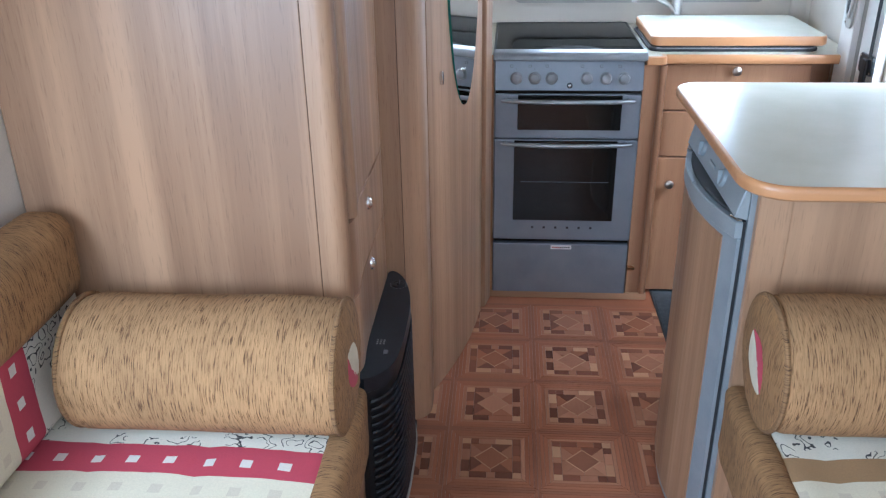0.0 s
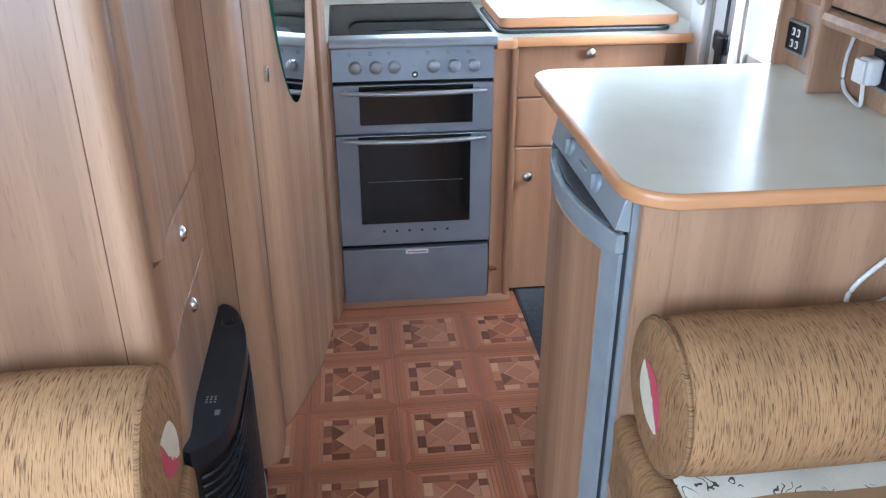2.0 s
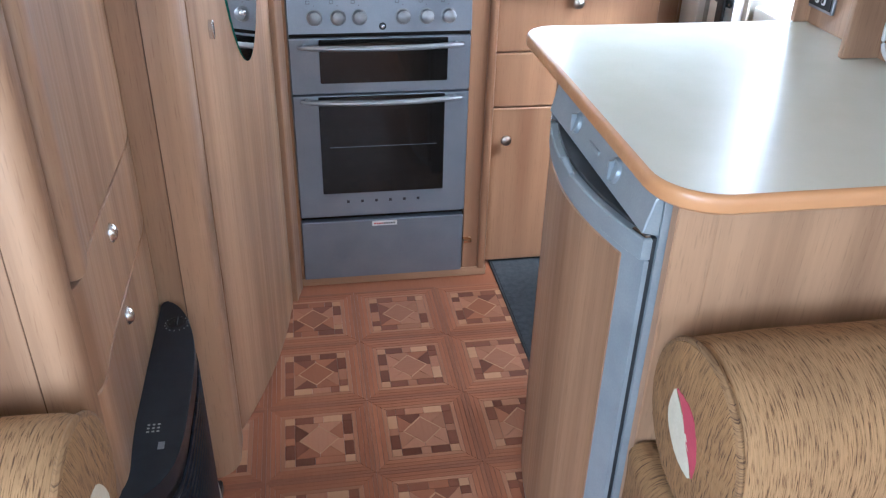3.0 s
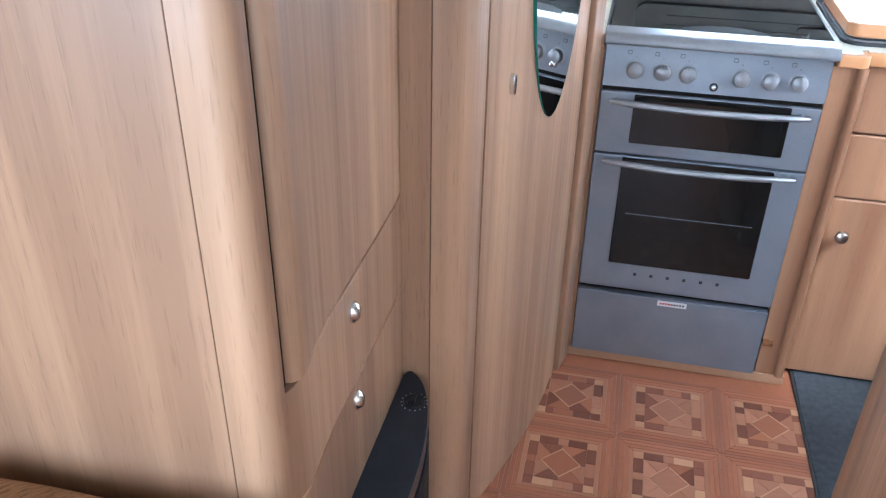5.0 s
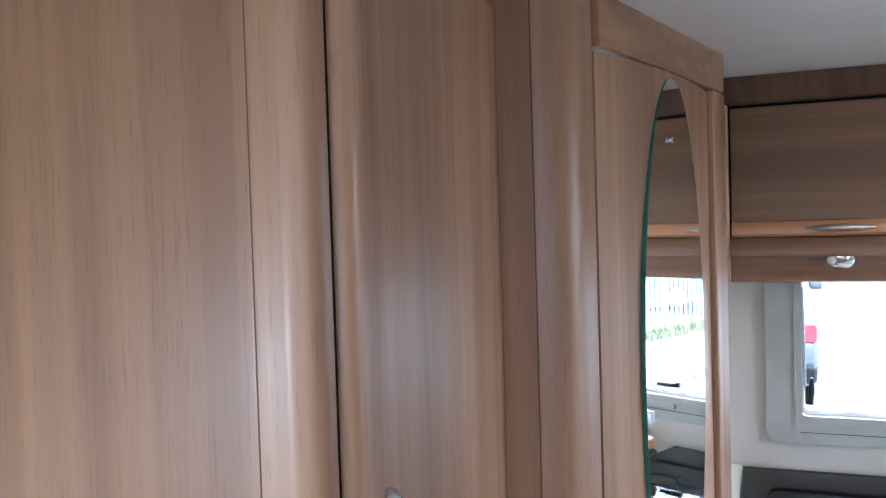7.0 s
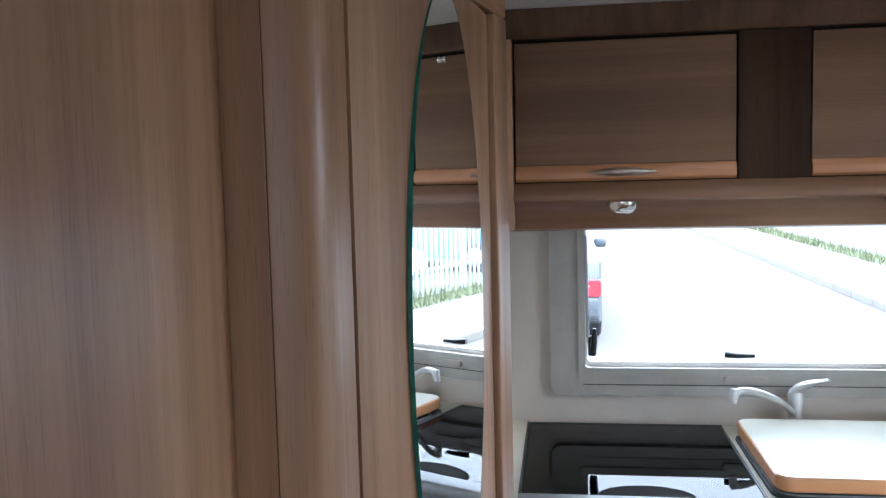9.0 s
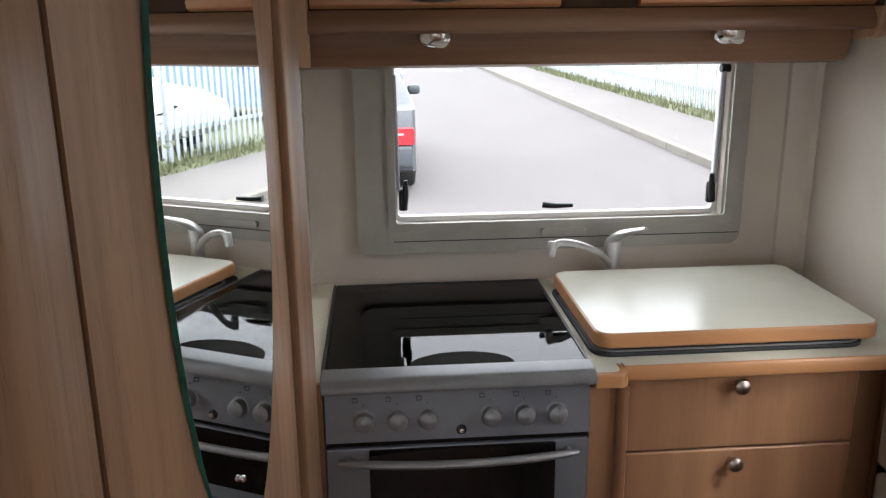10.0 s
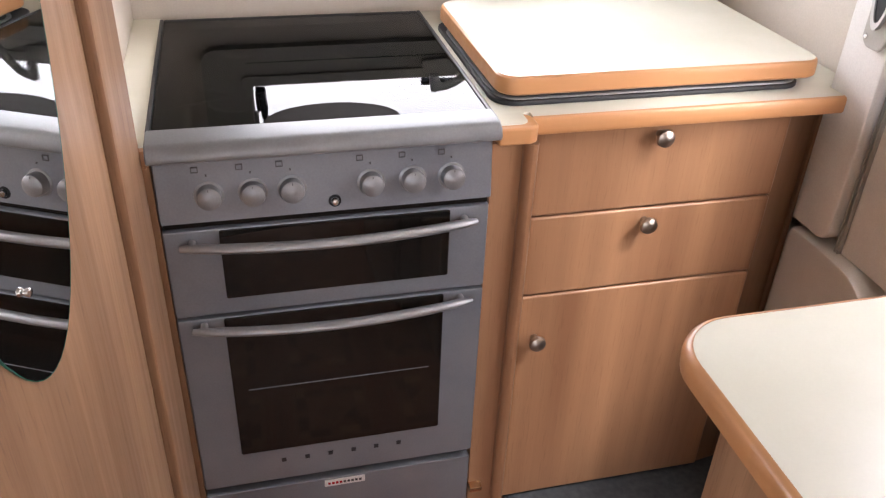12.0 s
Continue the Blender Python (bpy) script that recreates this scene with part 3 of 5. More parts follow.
# ---- wardrobe ----
wardrobe = thing("wardrobe", "oak-foil wardrobe with a tall door above drawers", "wardrobe", (-0.8, -1.0, 0))
part("carcass", b(-1.158, -0.535, -1.262, -0.735, 0.0, 1.958), oak, wardrobe)
part("side_panel", b(-1.158, -0.568, -1.276, -1.262, 0.0, 1.958, bevel=0.002), oak, wardrobe)
cp = bmesh.new()
prism(cp, [(-0.5660, -1.263)] + [(-0.5660, -1.277)] + [(-0.54 + 0.03 * math.sin(radians(a)), -1.247 - 0.03 * math.cos(radians(a))) for a in range(0, 91, 10)] + [(-0.5105, -1.2465), (-0.536, -1.2465)], "z", 0.0, 1.958)
part("corner_post", cp, oak, wardrobe)
part("seam", b(-0.5683, -0.5657, -1.2752, -1.26, 0, 1.958), oak_shade, wardrobe)
part("door_gap", b(-0.534, -0.5140, -1.2463, -1.2356, 0.847, 1.958), gap_black, wardrobe)


def front(z0, z1, lip=True):
    """A front with a soft face; the tall door has a proud rounded lip, the drawers run flush into the corner post."""
    lead = [(-0.534, -1.2345), (-0.516, -1.2355), (-0.507, -1.2330), (-0.500, -1.2255), (-0.498, -1.214), (-0.501, -1.192), (-0.507, -1.165)]
    if not lip:
        lead = [(-0.534, -1.246), (-0.5105, -1.246), (-0.507, -1.236), (-0.5045, -1.222), (-0.5045, -1.205), (-0.506, -1.185), (-0.509, -1.155)]
    edge = lead + [(-0.512, -1.10), (-0.513, -0.95), (-0.514, -0.80), (-0.518, -0.755), (-0.534, -0.753)]
    return prism(bmesh.new(), edge, "z", z0, z1, 0.003 if lip else 0.0012, 3)


def oval_pull(parent, at, k=1.0):
    prof = [(0.0165, -0.004), (0.0165, 0.002), (0.0155, 0.0042), (0.0142, 0.0036), (0.0136, 0.0050), (0.0110, 0.0098), (0.0070, 0.0124), (0.0005, 0.0134)]
    base = part("handle", lathe(bmesh.new(), [(r * k, h * k) for r, h in prof], at, (1, 0, 0), 28), chrome, parent, "domed oval nickel handle")
    for v in base.data.vertices:
        v.co.z = (v.co.z - at[2]) * 1.25 + at[2]


tall = part("wardrobe_door", front(0.849, 1.915), oak, wardrobe)
oval_pull(tall, (-0.505, -1.160, 1.355), 1.0)
for z0, z1, kz in ((0.678, 0.845, 0.797), (0.06, 0.6735, 0.644)):
    dr = part("drawer_front", front(z0, z1, False), oak, wardrobe)
    oval_pull(dr, (-0.512, -1.015, kz), 0.8)

wardrobe.location.y -= 0.014

# ---- cooker ----
cooker = thing("cooker", "silver-grey caravan cooker with two ovens and a glass lid", "cooker", (0, 0.28, 0))
part("body", b(-0.243, 0.243, 0.03, 0.55, 0.03, 0.885), black_plastic, cooker)
part("storage_drawer", b(-0.245, 0.243, 0.0, 0.028, 0.028, 0.227, bevel=0.004), steel_paint, cooker)
part("vent_slot", b(-0.243, 0.243, 0.020, 0.0295, 0.228, 0.2432), gap_black, cooker)
lab = part("label_plate", b(-0.035, 0.04, -0.0015, 0.002, 0.207, 0.2225), print_white, cooker, "white warning label")
for i in range(9):
    part("print_bar", b(-0.029 + i * 0.0072, -0.0242 + i * 0.0072, -0.0022, -0.001, 0.212, 0.217), tail_red if i < 4 else print_dark, lab)


def oven_door(z0, z1, gx0, gx1, gz0, gz1, hz):
    d = part("oven_door", b(-0.245, 0.245, 0.0, 0.028, z0, z1, bevel=0.004), steel_paint, cooker)
    part("glass", prism(bmesh.new(), round_rect(gx0, gx1, gz0, gz1, 0.003, 2), "y", -0.0022, 0.004, 0.001, 1), black_glass, d, "dark oven window")
    pts, rad = [], []
    for i in range(25):
        u = i / 24 * 2 - 1
        pts.append((0.0 + 0.222 * u, -0.014 - 0.026 * (1 - u * u), hz + 0.002 * (1 - u * u)))
        rad.append(0.0055 + 0.0035 * math.sqrt(max(0, 1 - abs(u) ** 6)))
    h = part("handle", tube(bmesh.new(), pts, rad, 12, 0.85), alu, d, "bowed aluminium handle")
    for sx in (-1, 1):
        part("handle_stud", lathe(bmesh.new(), [(0.006, 0), (0.006, 0.024)], (sx * 0.205, 0.002, hz), (0, -1, 0), 12), alu, h)
    return d


top_door = oven_door(0.626, 0.780, -0.166, 0.182, 0.656, 0.777, 0.760)
low_door = oven_door(0.244, 0.621, -0.175, 0.177, 0.321, 0.618, 0.609)
for i in range(6):
    part("badge_mark", b(-0.108 + i * 0.0415, -0.100 + i * 0.0415, -0.0015, 0.002, 0.289, 0.297), print_dark, low_door)
part("oven_shelf", tube(bmesh.new(), [(-0.15, -0.0028, 0.468), (0.155, -0.0028, 0.468)], 0.0007, 6), steel_paint, low_door, "wire shelf behind the glass")
part("panel_gap", b(-0.243, 0.243, 0.008, 0.03, 0.781, 0.793), gap_black, cooker)
part("control_panel", prism(bmesh.new(), [(0.0, 0.793), (0.0127, 0.8925), (0.034, 0.8925), (0.034, 0.793)], "x", -0.245, 0.247, 0.002, 1), steel_paint, cooker)
for kx in (-0.173, -0.112, -0.056, 0.060, 0.123, 0.183):
    base_k = part("control_knob", lathe(bmesh.new(), [(0.0215, 0), (0.021, 0.002), (0.0178, 0.003), (0.0178, 0.014), (0.0165, 0.0185), (0.0110, 0.0212), (0.0008, 0.0220)], (kx, 0.006, 0.833), (0, -1, 0.13), 28), knob_silver, cooker, "round domed silver control knob")
    part("pointer", b(kx - 0.0006, kx + 0.0006, -0.0130, -0.0118, 0.847, 0.8505), print_grey, base_k)
    part("mark", b(kx - 0.002, kx + 0.0, 0.006, 0.0098, 0.8625, 0.8645), print_grey, cooker)
    ring_prism_bm = ring_prism(bmesh.new(), round_rect(kx - 0.021, kx - 0.011, 0.868, 0.877, 0.0005, 1), round_rect(kx - 0.0198, kx - 0.0122, 0.8692, 0.8758, 0.0005, 1), "y", 0.0085, 0.0115)
    part("symbol", ring_prism_bm, print_grey, cooker)
ign = part("ignition_button", lathe(bmesh.new(), [(0.010, 0), (0.009, 0.003), (0.0065, 0.0035), (0.006, 0.0)], (0.005, 0.003, 0.809), (0, -1, 0.13), 20), black_plastic, cooker)
part("cap", lathe(bmesh.new(), [(0.0055, 0), (0.0055, 0.007), (0.004, 0.009), (0.0005, 0.0095)], (0.005, 0.002, 0.809), (0, -1, 0.13), 18), chrome, ign)
part("front_trim", prism(bmesh.new(), [(0.0415, 0.893), (-0.010, 0.893), (-0.0155, 0.8965), (-0.0165, 0.904), (-0.0115, 0.914), (0.0, 0.9205), (0.0415, 0.922)], "x", -0.249, 0.253, 0.002, 1), trim_alu, cooker, "rounded aluminium front trim")
part("hob_tray", b(-0.243, 0.245, 0.042, 0.54, 0.888, 0.906), black_plastic, cooker)
part("side_rail", b(-0.2495, -0.2425, 0.042, 0.555, 0.898, 0.921, bevel=0.002), black_plastic, cooker)
part("side_rail", b(0.2455, 0.2525, 0.042, 0.555, 0.898, 0.921, bevel=0.002), black_plastic, cooker)
part("hinge_bar", b(-0.2425, 0.2455, 0.537, 0.552, 0.898, 0.9215, bevel=0.003), black_plastic, cooker)
lid = part("glass_lid", b(-0.2415, 0.2445, 0.0425, 0.536, 0.9165, 0.9205, bevel=0.0012), lid_glass, cooker, "smoked glass hob lid")
disc = [(0.012 + 0.098 * math.cos(radians(a)), 0.044 + 0.060 * math.sin(radians(a))) for a in range(0, 181, 9)]
part("lift_recess", prism(bmesh.new(), disc, "z", 0.9206, 0.9214), gap_black, lid, "dark half-round lifting label")
for bx, by, br in ((-0.12, 0.17, 0.036), (-0.11, 0.40, 0.028), (0.11, 0.38, 0.045), (0.12, 0.17, 0.032)):
    bur = part("burner", lathe(bmesh.new(), [(br * 1.3, 0), (br * 1.25, 0.003), (br, 0.004), (br, 0.005), (br * 0.9, 0.0058), (0.002, 0.006)], (bx, by, 0.906), (0, 0, 1), 28), alu, cooker)
    for a in range(6):
        d = Vector((math.cos(radians(60 * a + 20)), math.sin(radians(60 * a + 20)), 0))
        part("support_wire", tube(bmesh.new(), [Vector((bx, by, 0.9133)) + d * br * 0.5, Vector((bx, by, 0.9133)) + d * 0.095], 0.0022, 6), chrome, bur)

# ---- kitchen units ----
part_frame = thing("kitchen_plinth", "oak-foil plinth and filler strips round the cooker", "plinth", (0, 0.05, 0), kind="structure")
part("plinth", b(-0.277, 0.325, 0.008, 0.03, 0, 0.029, bevel=0.001), oak_x, part_frame)
part("filler", b(-0.277, -0.2475, 0.012, 0.05, 0.0292, 0.882), oak_soft, part_frame)
part("filler", b(0.2475, 0.296, 0.012, 0.06, 0.0292, 0.877), oak_soft, part_frame)
part("post", prism(bmesh.new(), round_rect(0.2965, 0.3205, -0.002, 0.06, (0.012, 0.012, 0, 0), 5), "z", 0.0292, 0.877), oak_soft, part_frame)

unit = thing("kitchen_unit", "oak-foil kitchen unit with two drawers and a cupboard door", "cabinet", (0.6, 0.3, 0))
part("carcass", b(0.3207, 0.806, 0.085, 0.598, 0.012, 0.876), oak_shade, unit)
part("toe_board", b(0.3255, 0.806, 0.1005, 0.112, 0.0, 0.0118), gap_black, unit)
for nm, z0, z1, kx, kz in (("drawer_front", 0.708, 0.868, 0.556, 0.848), ("drawer_front", 0.5425, 0.7045, 0.556, 0.681), ("cupboard_door", 0.014, 0.539, 0.374, 0.445)):
    f = part(nm, b(0.325, 0.804, 0.066, 0.0845, z0, z1, bevel=0.005, seg=3), oak_soft, unit)
    knob(f, (kx, 0.066, kz), (0, -1, 0), 0.016)
part("end_filler", prism(bmesh.new(), [(0.806, 0.078), (0.8745, 0.088), (0.8745, 0.115), (0.806, 0.1)], "z", 0.0, 0.872), oak_end_shade, unit)
part("corner_strip", b(0.868, 0.8745, 0.078, 0.0865, 0.0, 0.872), oak_end_shade, unit)

WT = 0.9055
top = thing("worktop", "cream laminate worktop with a rounded beech edge", "worktop", (0.6, 0.3, 0.88))
part("surface", b(0.2535, 0.8745, 0.0567, 0.599, 0.8785, 0.9050), laminate, top)
part("surface_front", b(0.3195, 0.8745, 0.0412, 0.0566, 0.8785, 0.9050), laminate, top)
part("surface_corner", b(0.8747, 0.929, 0.0865, 0.599, 0.8785, 0.9045), laminate, top)
nose = [(0.041, 0.8755), (0.036, 0.8755), (0.0335, 0.879), (0.033, 0.890), (0.0335, 0.9005), (0.036, 0.9042), (0.041, 0.9051)]
part("edge", prism(bmesh.new(), nose, "x", 0.318, 0.8745), edging, top, "rounded beech edging")
part("corner_edge", prism(bmesh.new(), round_rect(0.2532, 0.319, 0.0, 0.056, (0.004, 0.018, 0.02, 0), 6), "z", 0.8772, 0.9052, 0.007, 3), edging, top)
part("corner_top", prism(bmesh.new(), round_rect(0.2538, 0.305, 0.014, 0.0565, (0.003, 0.014, 0, 0), 5), "z", 0.904, 0.9062), laminate, top)
side_top = thing("worktop", "narrow cream laminate strip beside the hob", "worktop", (-0.28, 0.3, 0.88))
part("surface", b(-0.301, -0.2505, 0.014, 0.599, 0.8825, 0.9095), laminate, side_top)
part("edge", prism(bmesh.new(), [(0.0138, 0.8825), (0.003, 0.8825), (-0.002, 0.888), (-0.002, 0.902), (0.003, 0.9095), (0.0138, 0.9095)], "x", -0.2768, -0.2505), edging, side_top)

LID = 0.9255
sink_lid = thing("sink_cover", "cream laminate sink cover with a beech edge", "cover", (0.55, 0.27, 0.95))
part("panel", prism(bmesh.new(), round_rect(0.2785, 0.8415, 0.0785, 0.4895, 0.0285, 6), "z", LID + 0.0005, LID + 0.031), laminate, sink_lid)
lb = bmesh.new()
rows = []
for z, inset in ((LID, 0.004), (LID + 0.0035, 0.0), (LID + 0.0215, 0.0), (LID + 0.0280, 0.0015), (LID + 0.0305, 0.0045)):
    rows.append([lb.verts.new((u, v, z)) for u, v in round_rect(0.273 + inset, 0.847 - inset, 0.073 + inset, 0.495 - inset, 0.034 - inset, 6)])
rows.append([lb.verts.new((u, v, LID + 0.0306)) for u, v in round_rect(0.2785, 0.8415, 0.0785, 0.4895, 0.0285, 6)])
for p, q in zip(rows, rows[1:]):
    for i in range(len(p)):
        lb.faces.new((p[i], p[(i + 1) % len(p)], q[(i + 1) % len(p)], q[i]))
lb.faces.new(rows[0])
bmesh.ops.recalc_face_normals(lb, faces=lb.faces)
part("edge", lb, edging, sink_lid, "beech edging")
rim = thing("sink", "black-rimmed inset sink below its cover", "sink", (0.55, 0.32, 0.9))
part("rim", prism(bmesh.new(), round_rect(0.270, 0.826, 0.082, 0.505, 0.04, 6), "z", WT - 0.001, WT + 0.008, 0.003, 2), rubber, rim)
part("gasket", ring_prism(bmesh.new(), round_rect(0.280, 0.818, 0.090, 0.452, 0.04, 6), round_rect(0.31, 0.79, 0.12, 0.43, 0.03, 6), "z", WT + 0.0082, LID - 0.0002), rubber, rim)
part("rim_shine", ring_prism(bmesh.new(), round_rect(0.276, 0.822, 0.086, 0.46, 0.04, 6), round_rect(0.282, 0.815, 0.092, 0.45, 0.035, 6), "z", WT + 0.0084, WT + 0.0115), alu, rim)

# tap
tap = thing("kitchen_tap", "chrome mixer tap with a lever and a low spout", "tap", (0.431, 0.535, 0.905))
part("body", lathe(bmesh.new(), [(0.024, 0), (0.024, 0.008), (0.0185, 0.012), (0.0185, 0.075), (0.0205, 0.08), (0.0205, 0.105), (0.016, 0.115), (0.002, 0.118)], (0.431, 0.532, 0.9055), (0, 0, 1), 24), satin, tap)
lev = smooth_line([(0.429, 0.535, 1.012), (0.440, 0.515, 1.034), (0.458, 0.475, 1.053), (0.479, 0.432, 1.070)], 5)
part("lever", tube(bmesh.new(), lev, [0.0195 - 0.0135 * i / (len(lev) - 1) for i in range(len(lev))], 12, 0.75), satin, tap)
part("spout", tube(bmesh.new(), smooth_line([(0.422, 0.522, 0.962), (0.385, 0.497, 0.998), (0.325, 0.463, 1.030), (0.277, 0.441, 1.040), (0.259, 0.435, 1.026)], 6), 0.0085, 14), satin, tap)
part("nozzle", lathe(bmesh.new(), [(0.010, 0), (0.0105, 0.012), (0.010, 0.03), (0.0085, 0.034)], (0.257, 0.434, 1.012), (0.12, 0.1, 1), 16), satin, tap)

# ---- kitchen window ----
win = thing("window_1", "wide grey-framed caravan window over the kitchen", "window", (0.31, 0.58, 1.2), kind="structure")
part("window_frame", ring_prism(bmesh.new(), round_rect(-0.186, 0.766, 0.990, 1.56, 0.03, 6), round_rect(-0.108, 0.733, 1.05, 1.475, 0.012, 6), "y", 0.572, 0.5995), grey_plastic, win, "grey moulded plastic frame")
part("inner_bead", ring_prism(bmesh.new(), round_rect(-0.112, 0.737, 1.046, 1.479, 0.012, 6), round_rect(-0.094, 0.719, 1.066, 1.46, 0.008, 6), "y", 0.563, 0.5715), grey_plastic, win)
part("blind_rail", b(-0.105, 0.7, 1.043, 1.0465, 0.566, 0.5715), white_plastic, win)
part("pull_tab", prism(bmesh.new(), round_rect(0.26, 0.37, 1.026, 1.046, 0.009, 5), "y", 0.560, 0.5715, 0.002, 2), grey_plastic, win)
part("frame_line", b(-0.10, 0.76, 0.5705, 0.5722, 1.0185, 1.0205), rubber, win)
part("sash", ring_prism(bmesh.new(), round_rect(-0.099, 0.724, 1.056, 1.469, 0.02, 6), round_rect(-0.088, 0.712, 1.069, 1.455, 0.012, 6), "y", 0.628, 0.648), white_plastic, win)
pane = part("pane", prism(bmesh.new(), round_rect(-0.098, 0.723, 1.057, 1.468, 0.02, 6), "y", 0.637, 0.640), pane_glass, win)
pane.visible_shadow = False
part("top_blind", b(-0.1, 0.73, 0.566, 0.5985, 1.438, 1.452, bevel=0.004), white_plastic, win)


def window_catch(x, z, turn):
    c = part("catch", b(x - 0.011, x + 0.011, 0.606, 0.622, z - 0.028, z + 0.028, bevel=0.006), black_plastic, win)
    part("lever", tube(bmesh.new(), [(x, 0.600, z - 0.02), (x + turn * 0.004, 0.598, z + 0.01), (x + turn * 0.006, 0.600, z + 0.05)], [0.008, 0.009, 0.005], 10), black_plastic, c)


window_catch(-0.074, 1.115, 1)
window_catch(0.700, 1.115, -1)
stay = part("stay", tube(bmesh.new(), [(0.706, 0.606, 1.14), (0.711, 0.612, 1.415)], 0.0065, 12), alu, win, "aluminium window stay")
part("stay_pivot", lathe(bmesh.new(), [(0.010, 0), (0.010, 0.022)], (0.702, 0.612, 1.42), (1, 0, 0), 14), black_plastic, stay)
part("stay", tube(bmesh.new(), [(-0.086, 0.606, 1.14), (-0.090, 0.612, 1.415)], 0.005, 12), alu, win)
part("latch", tube(bmesh.new(), [(0.272, 0.612, 1.094), (0.30, 0.604, 1.092), (0.345, 0.604, 1.092)], [0.012, 0.010, 0.007], 12, 0.7), black_plastic, win, "black turn latch")

# ---- overhead lockers ----
cab = thing("overhead_locker", "oak-foil overhead locker, darkened for shade, with two lift-up doors", "cabinet", (0.3, 0.45, 1.6))
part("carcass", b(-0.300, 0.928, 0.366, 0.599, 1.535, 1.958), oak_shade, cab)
part("reveal", b(-0.2622, 0.907, 0.3617, 0.3658, 1.5595, 1.8925), gap_black, cab)
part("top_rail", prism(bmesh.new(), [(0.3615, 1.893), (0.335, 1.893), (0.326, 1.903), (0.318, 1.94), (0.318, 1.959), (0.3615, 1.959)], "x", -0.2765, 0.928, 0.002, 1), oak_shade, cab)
part("upright", b(-0.2995, -0.2625, 0.318, 0.3615, 1.448, 1.892, bevel=0.003), oak, cab)
part("dark_panel", b(0.2475, 0.4025, 0.339, 0.3615, 1.559, 1.892, bevel=0.001), wenge, cab, "dark brown grained panel")
for x0, x1 in ((-0.258, 0.243), (0.407, 0.905)):
    dd = part("locker_door", b(x0, x1, 0.3405, 0.3615, 1.600, 1.884, bevel=0.002), oak_locker_shade, cab)
    part("lower_rail", prism(bmesh.new(), [(0.3615, 1.561), (0.340, 1.561), (0.332, 1.568), (0.330, 1.580), (0.334, 1.592), (0.3405, 1.5995), (0.3615, 1.5995)], "x", x0, x1), cherry, dd, "reddish cherry rail")
    mx = (x0 + x1) / 2 - 0.005
    pts = [(mx - 0.078 + 0.156 * i / 16, 0.3305 - 0.016 * math.sin(math.pi * i / 16), 1.581) for i in range(17)]
    part("handle", tube(bmesh.new(), pts, [0.002 + 0.0075 * math.sin(math.pi * i / 16) for i in range(17)], 12), nickel, dd, "slim crescent handle")
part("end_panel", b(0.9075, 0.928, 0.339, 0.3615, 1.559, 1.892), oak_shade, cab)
pel = [(0.40, 1.512), (0.322, 1.512), (0.314, 1.518), (0.312, 1.528), (0.316, 1.540), (0.325, 1.549), (0.332, 1.558), (0.3612, 1.558), (0.3612, 1.5345), (0.40, 1.5345)]
part("pelmet", prism(bmesh.new(), pel, "x", -0.2623, 0.9), oak_rail, cab, "moulded oak light rail")
val = [(0.401, 1.5343), (0.401, 1.49), (0.408, 1.465), (0.425, 1.445), (0.50, 1.436), (0.565, 1.436), (0.565, 1.5343)]
part("valance", prism(bmesh.new(), val, "x", -0.2995, 0.90), oak_rail, cab)
scroll = [(0.30, 1.558), (0.30, 1.535), (0.305, 1.512), (0.325, 1.496), (0.36, 1.49), (0.44, 1.488), (0.452, 1.47), (0.47, 1.446), (0.50, 1.436), (0.55, 1.436), (0.56, 1.558)]
part("end_scroll", prism(bmesh.new(), scroll, "x", 0.9005, 0.9285, 0.004, 2), oak, cab, "scroll-cut end bracket")
lamp = thing("locker_lamp", "small chrome spotlight under the overhead locker", "lamp", (-0.01, 0.365, 1.512), group="lamps under the locker")
part("shell", lathe(bmesh.new(), [(0.036, 0), (0.036, -0.008), (0.031, -0.018), (0.018, -0.026), (0.002, -0.028)], (-0.01, 0.356, 1.5118), (0, 0, 1), 24), chrome, lamp)
part("lens", lathe(bmesh.new(), [(0.020, 0), (0.018, -0.005), (0.002, -0.007)], (-0.004, 0.338, 1.497), (0.15, -0.45, 0.9), 20), lamp_glass, lamp)
copy_thing(lamp, pose(0.605, 0.365, 1.512))

# rooflight
roof = thing("rooflight", "white rooflight in a moulded wooden surround", "rooflight", (0.34, -0.17, 1.96), kind="structure")
part("surround", ring_prism(bmesh.new(), round_rect(0.10, 0.60, -0.42, 0.10, 0.012, 3), round_rect(0.165, 0.515, -0.36, 0.03, 0.008, 3), "z", 1.934, 1.9595), oak_x, roof)
part("inner_rim", ring_prism(bmesh.new(), round_rect(0.15, 0.53, -0.375, 0.045, 0.008, 3), round_rect(0.172, 0.508, -0.353, 0.023, 0.006, 3), "z", 1.9355, 1.944), grey_plastic, roof)
part("dome", b(0.155, 0.525, -0.37, 0.04, 2.0115, 2.018), dome_glass, roof, "milky acrylic dome")
part("catch", b(0.235, 0.275, 0.012, 0.03, 1.928, 1.9352, bevel=0.002), chrome, roof)

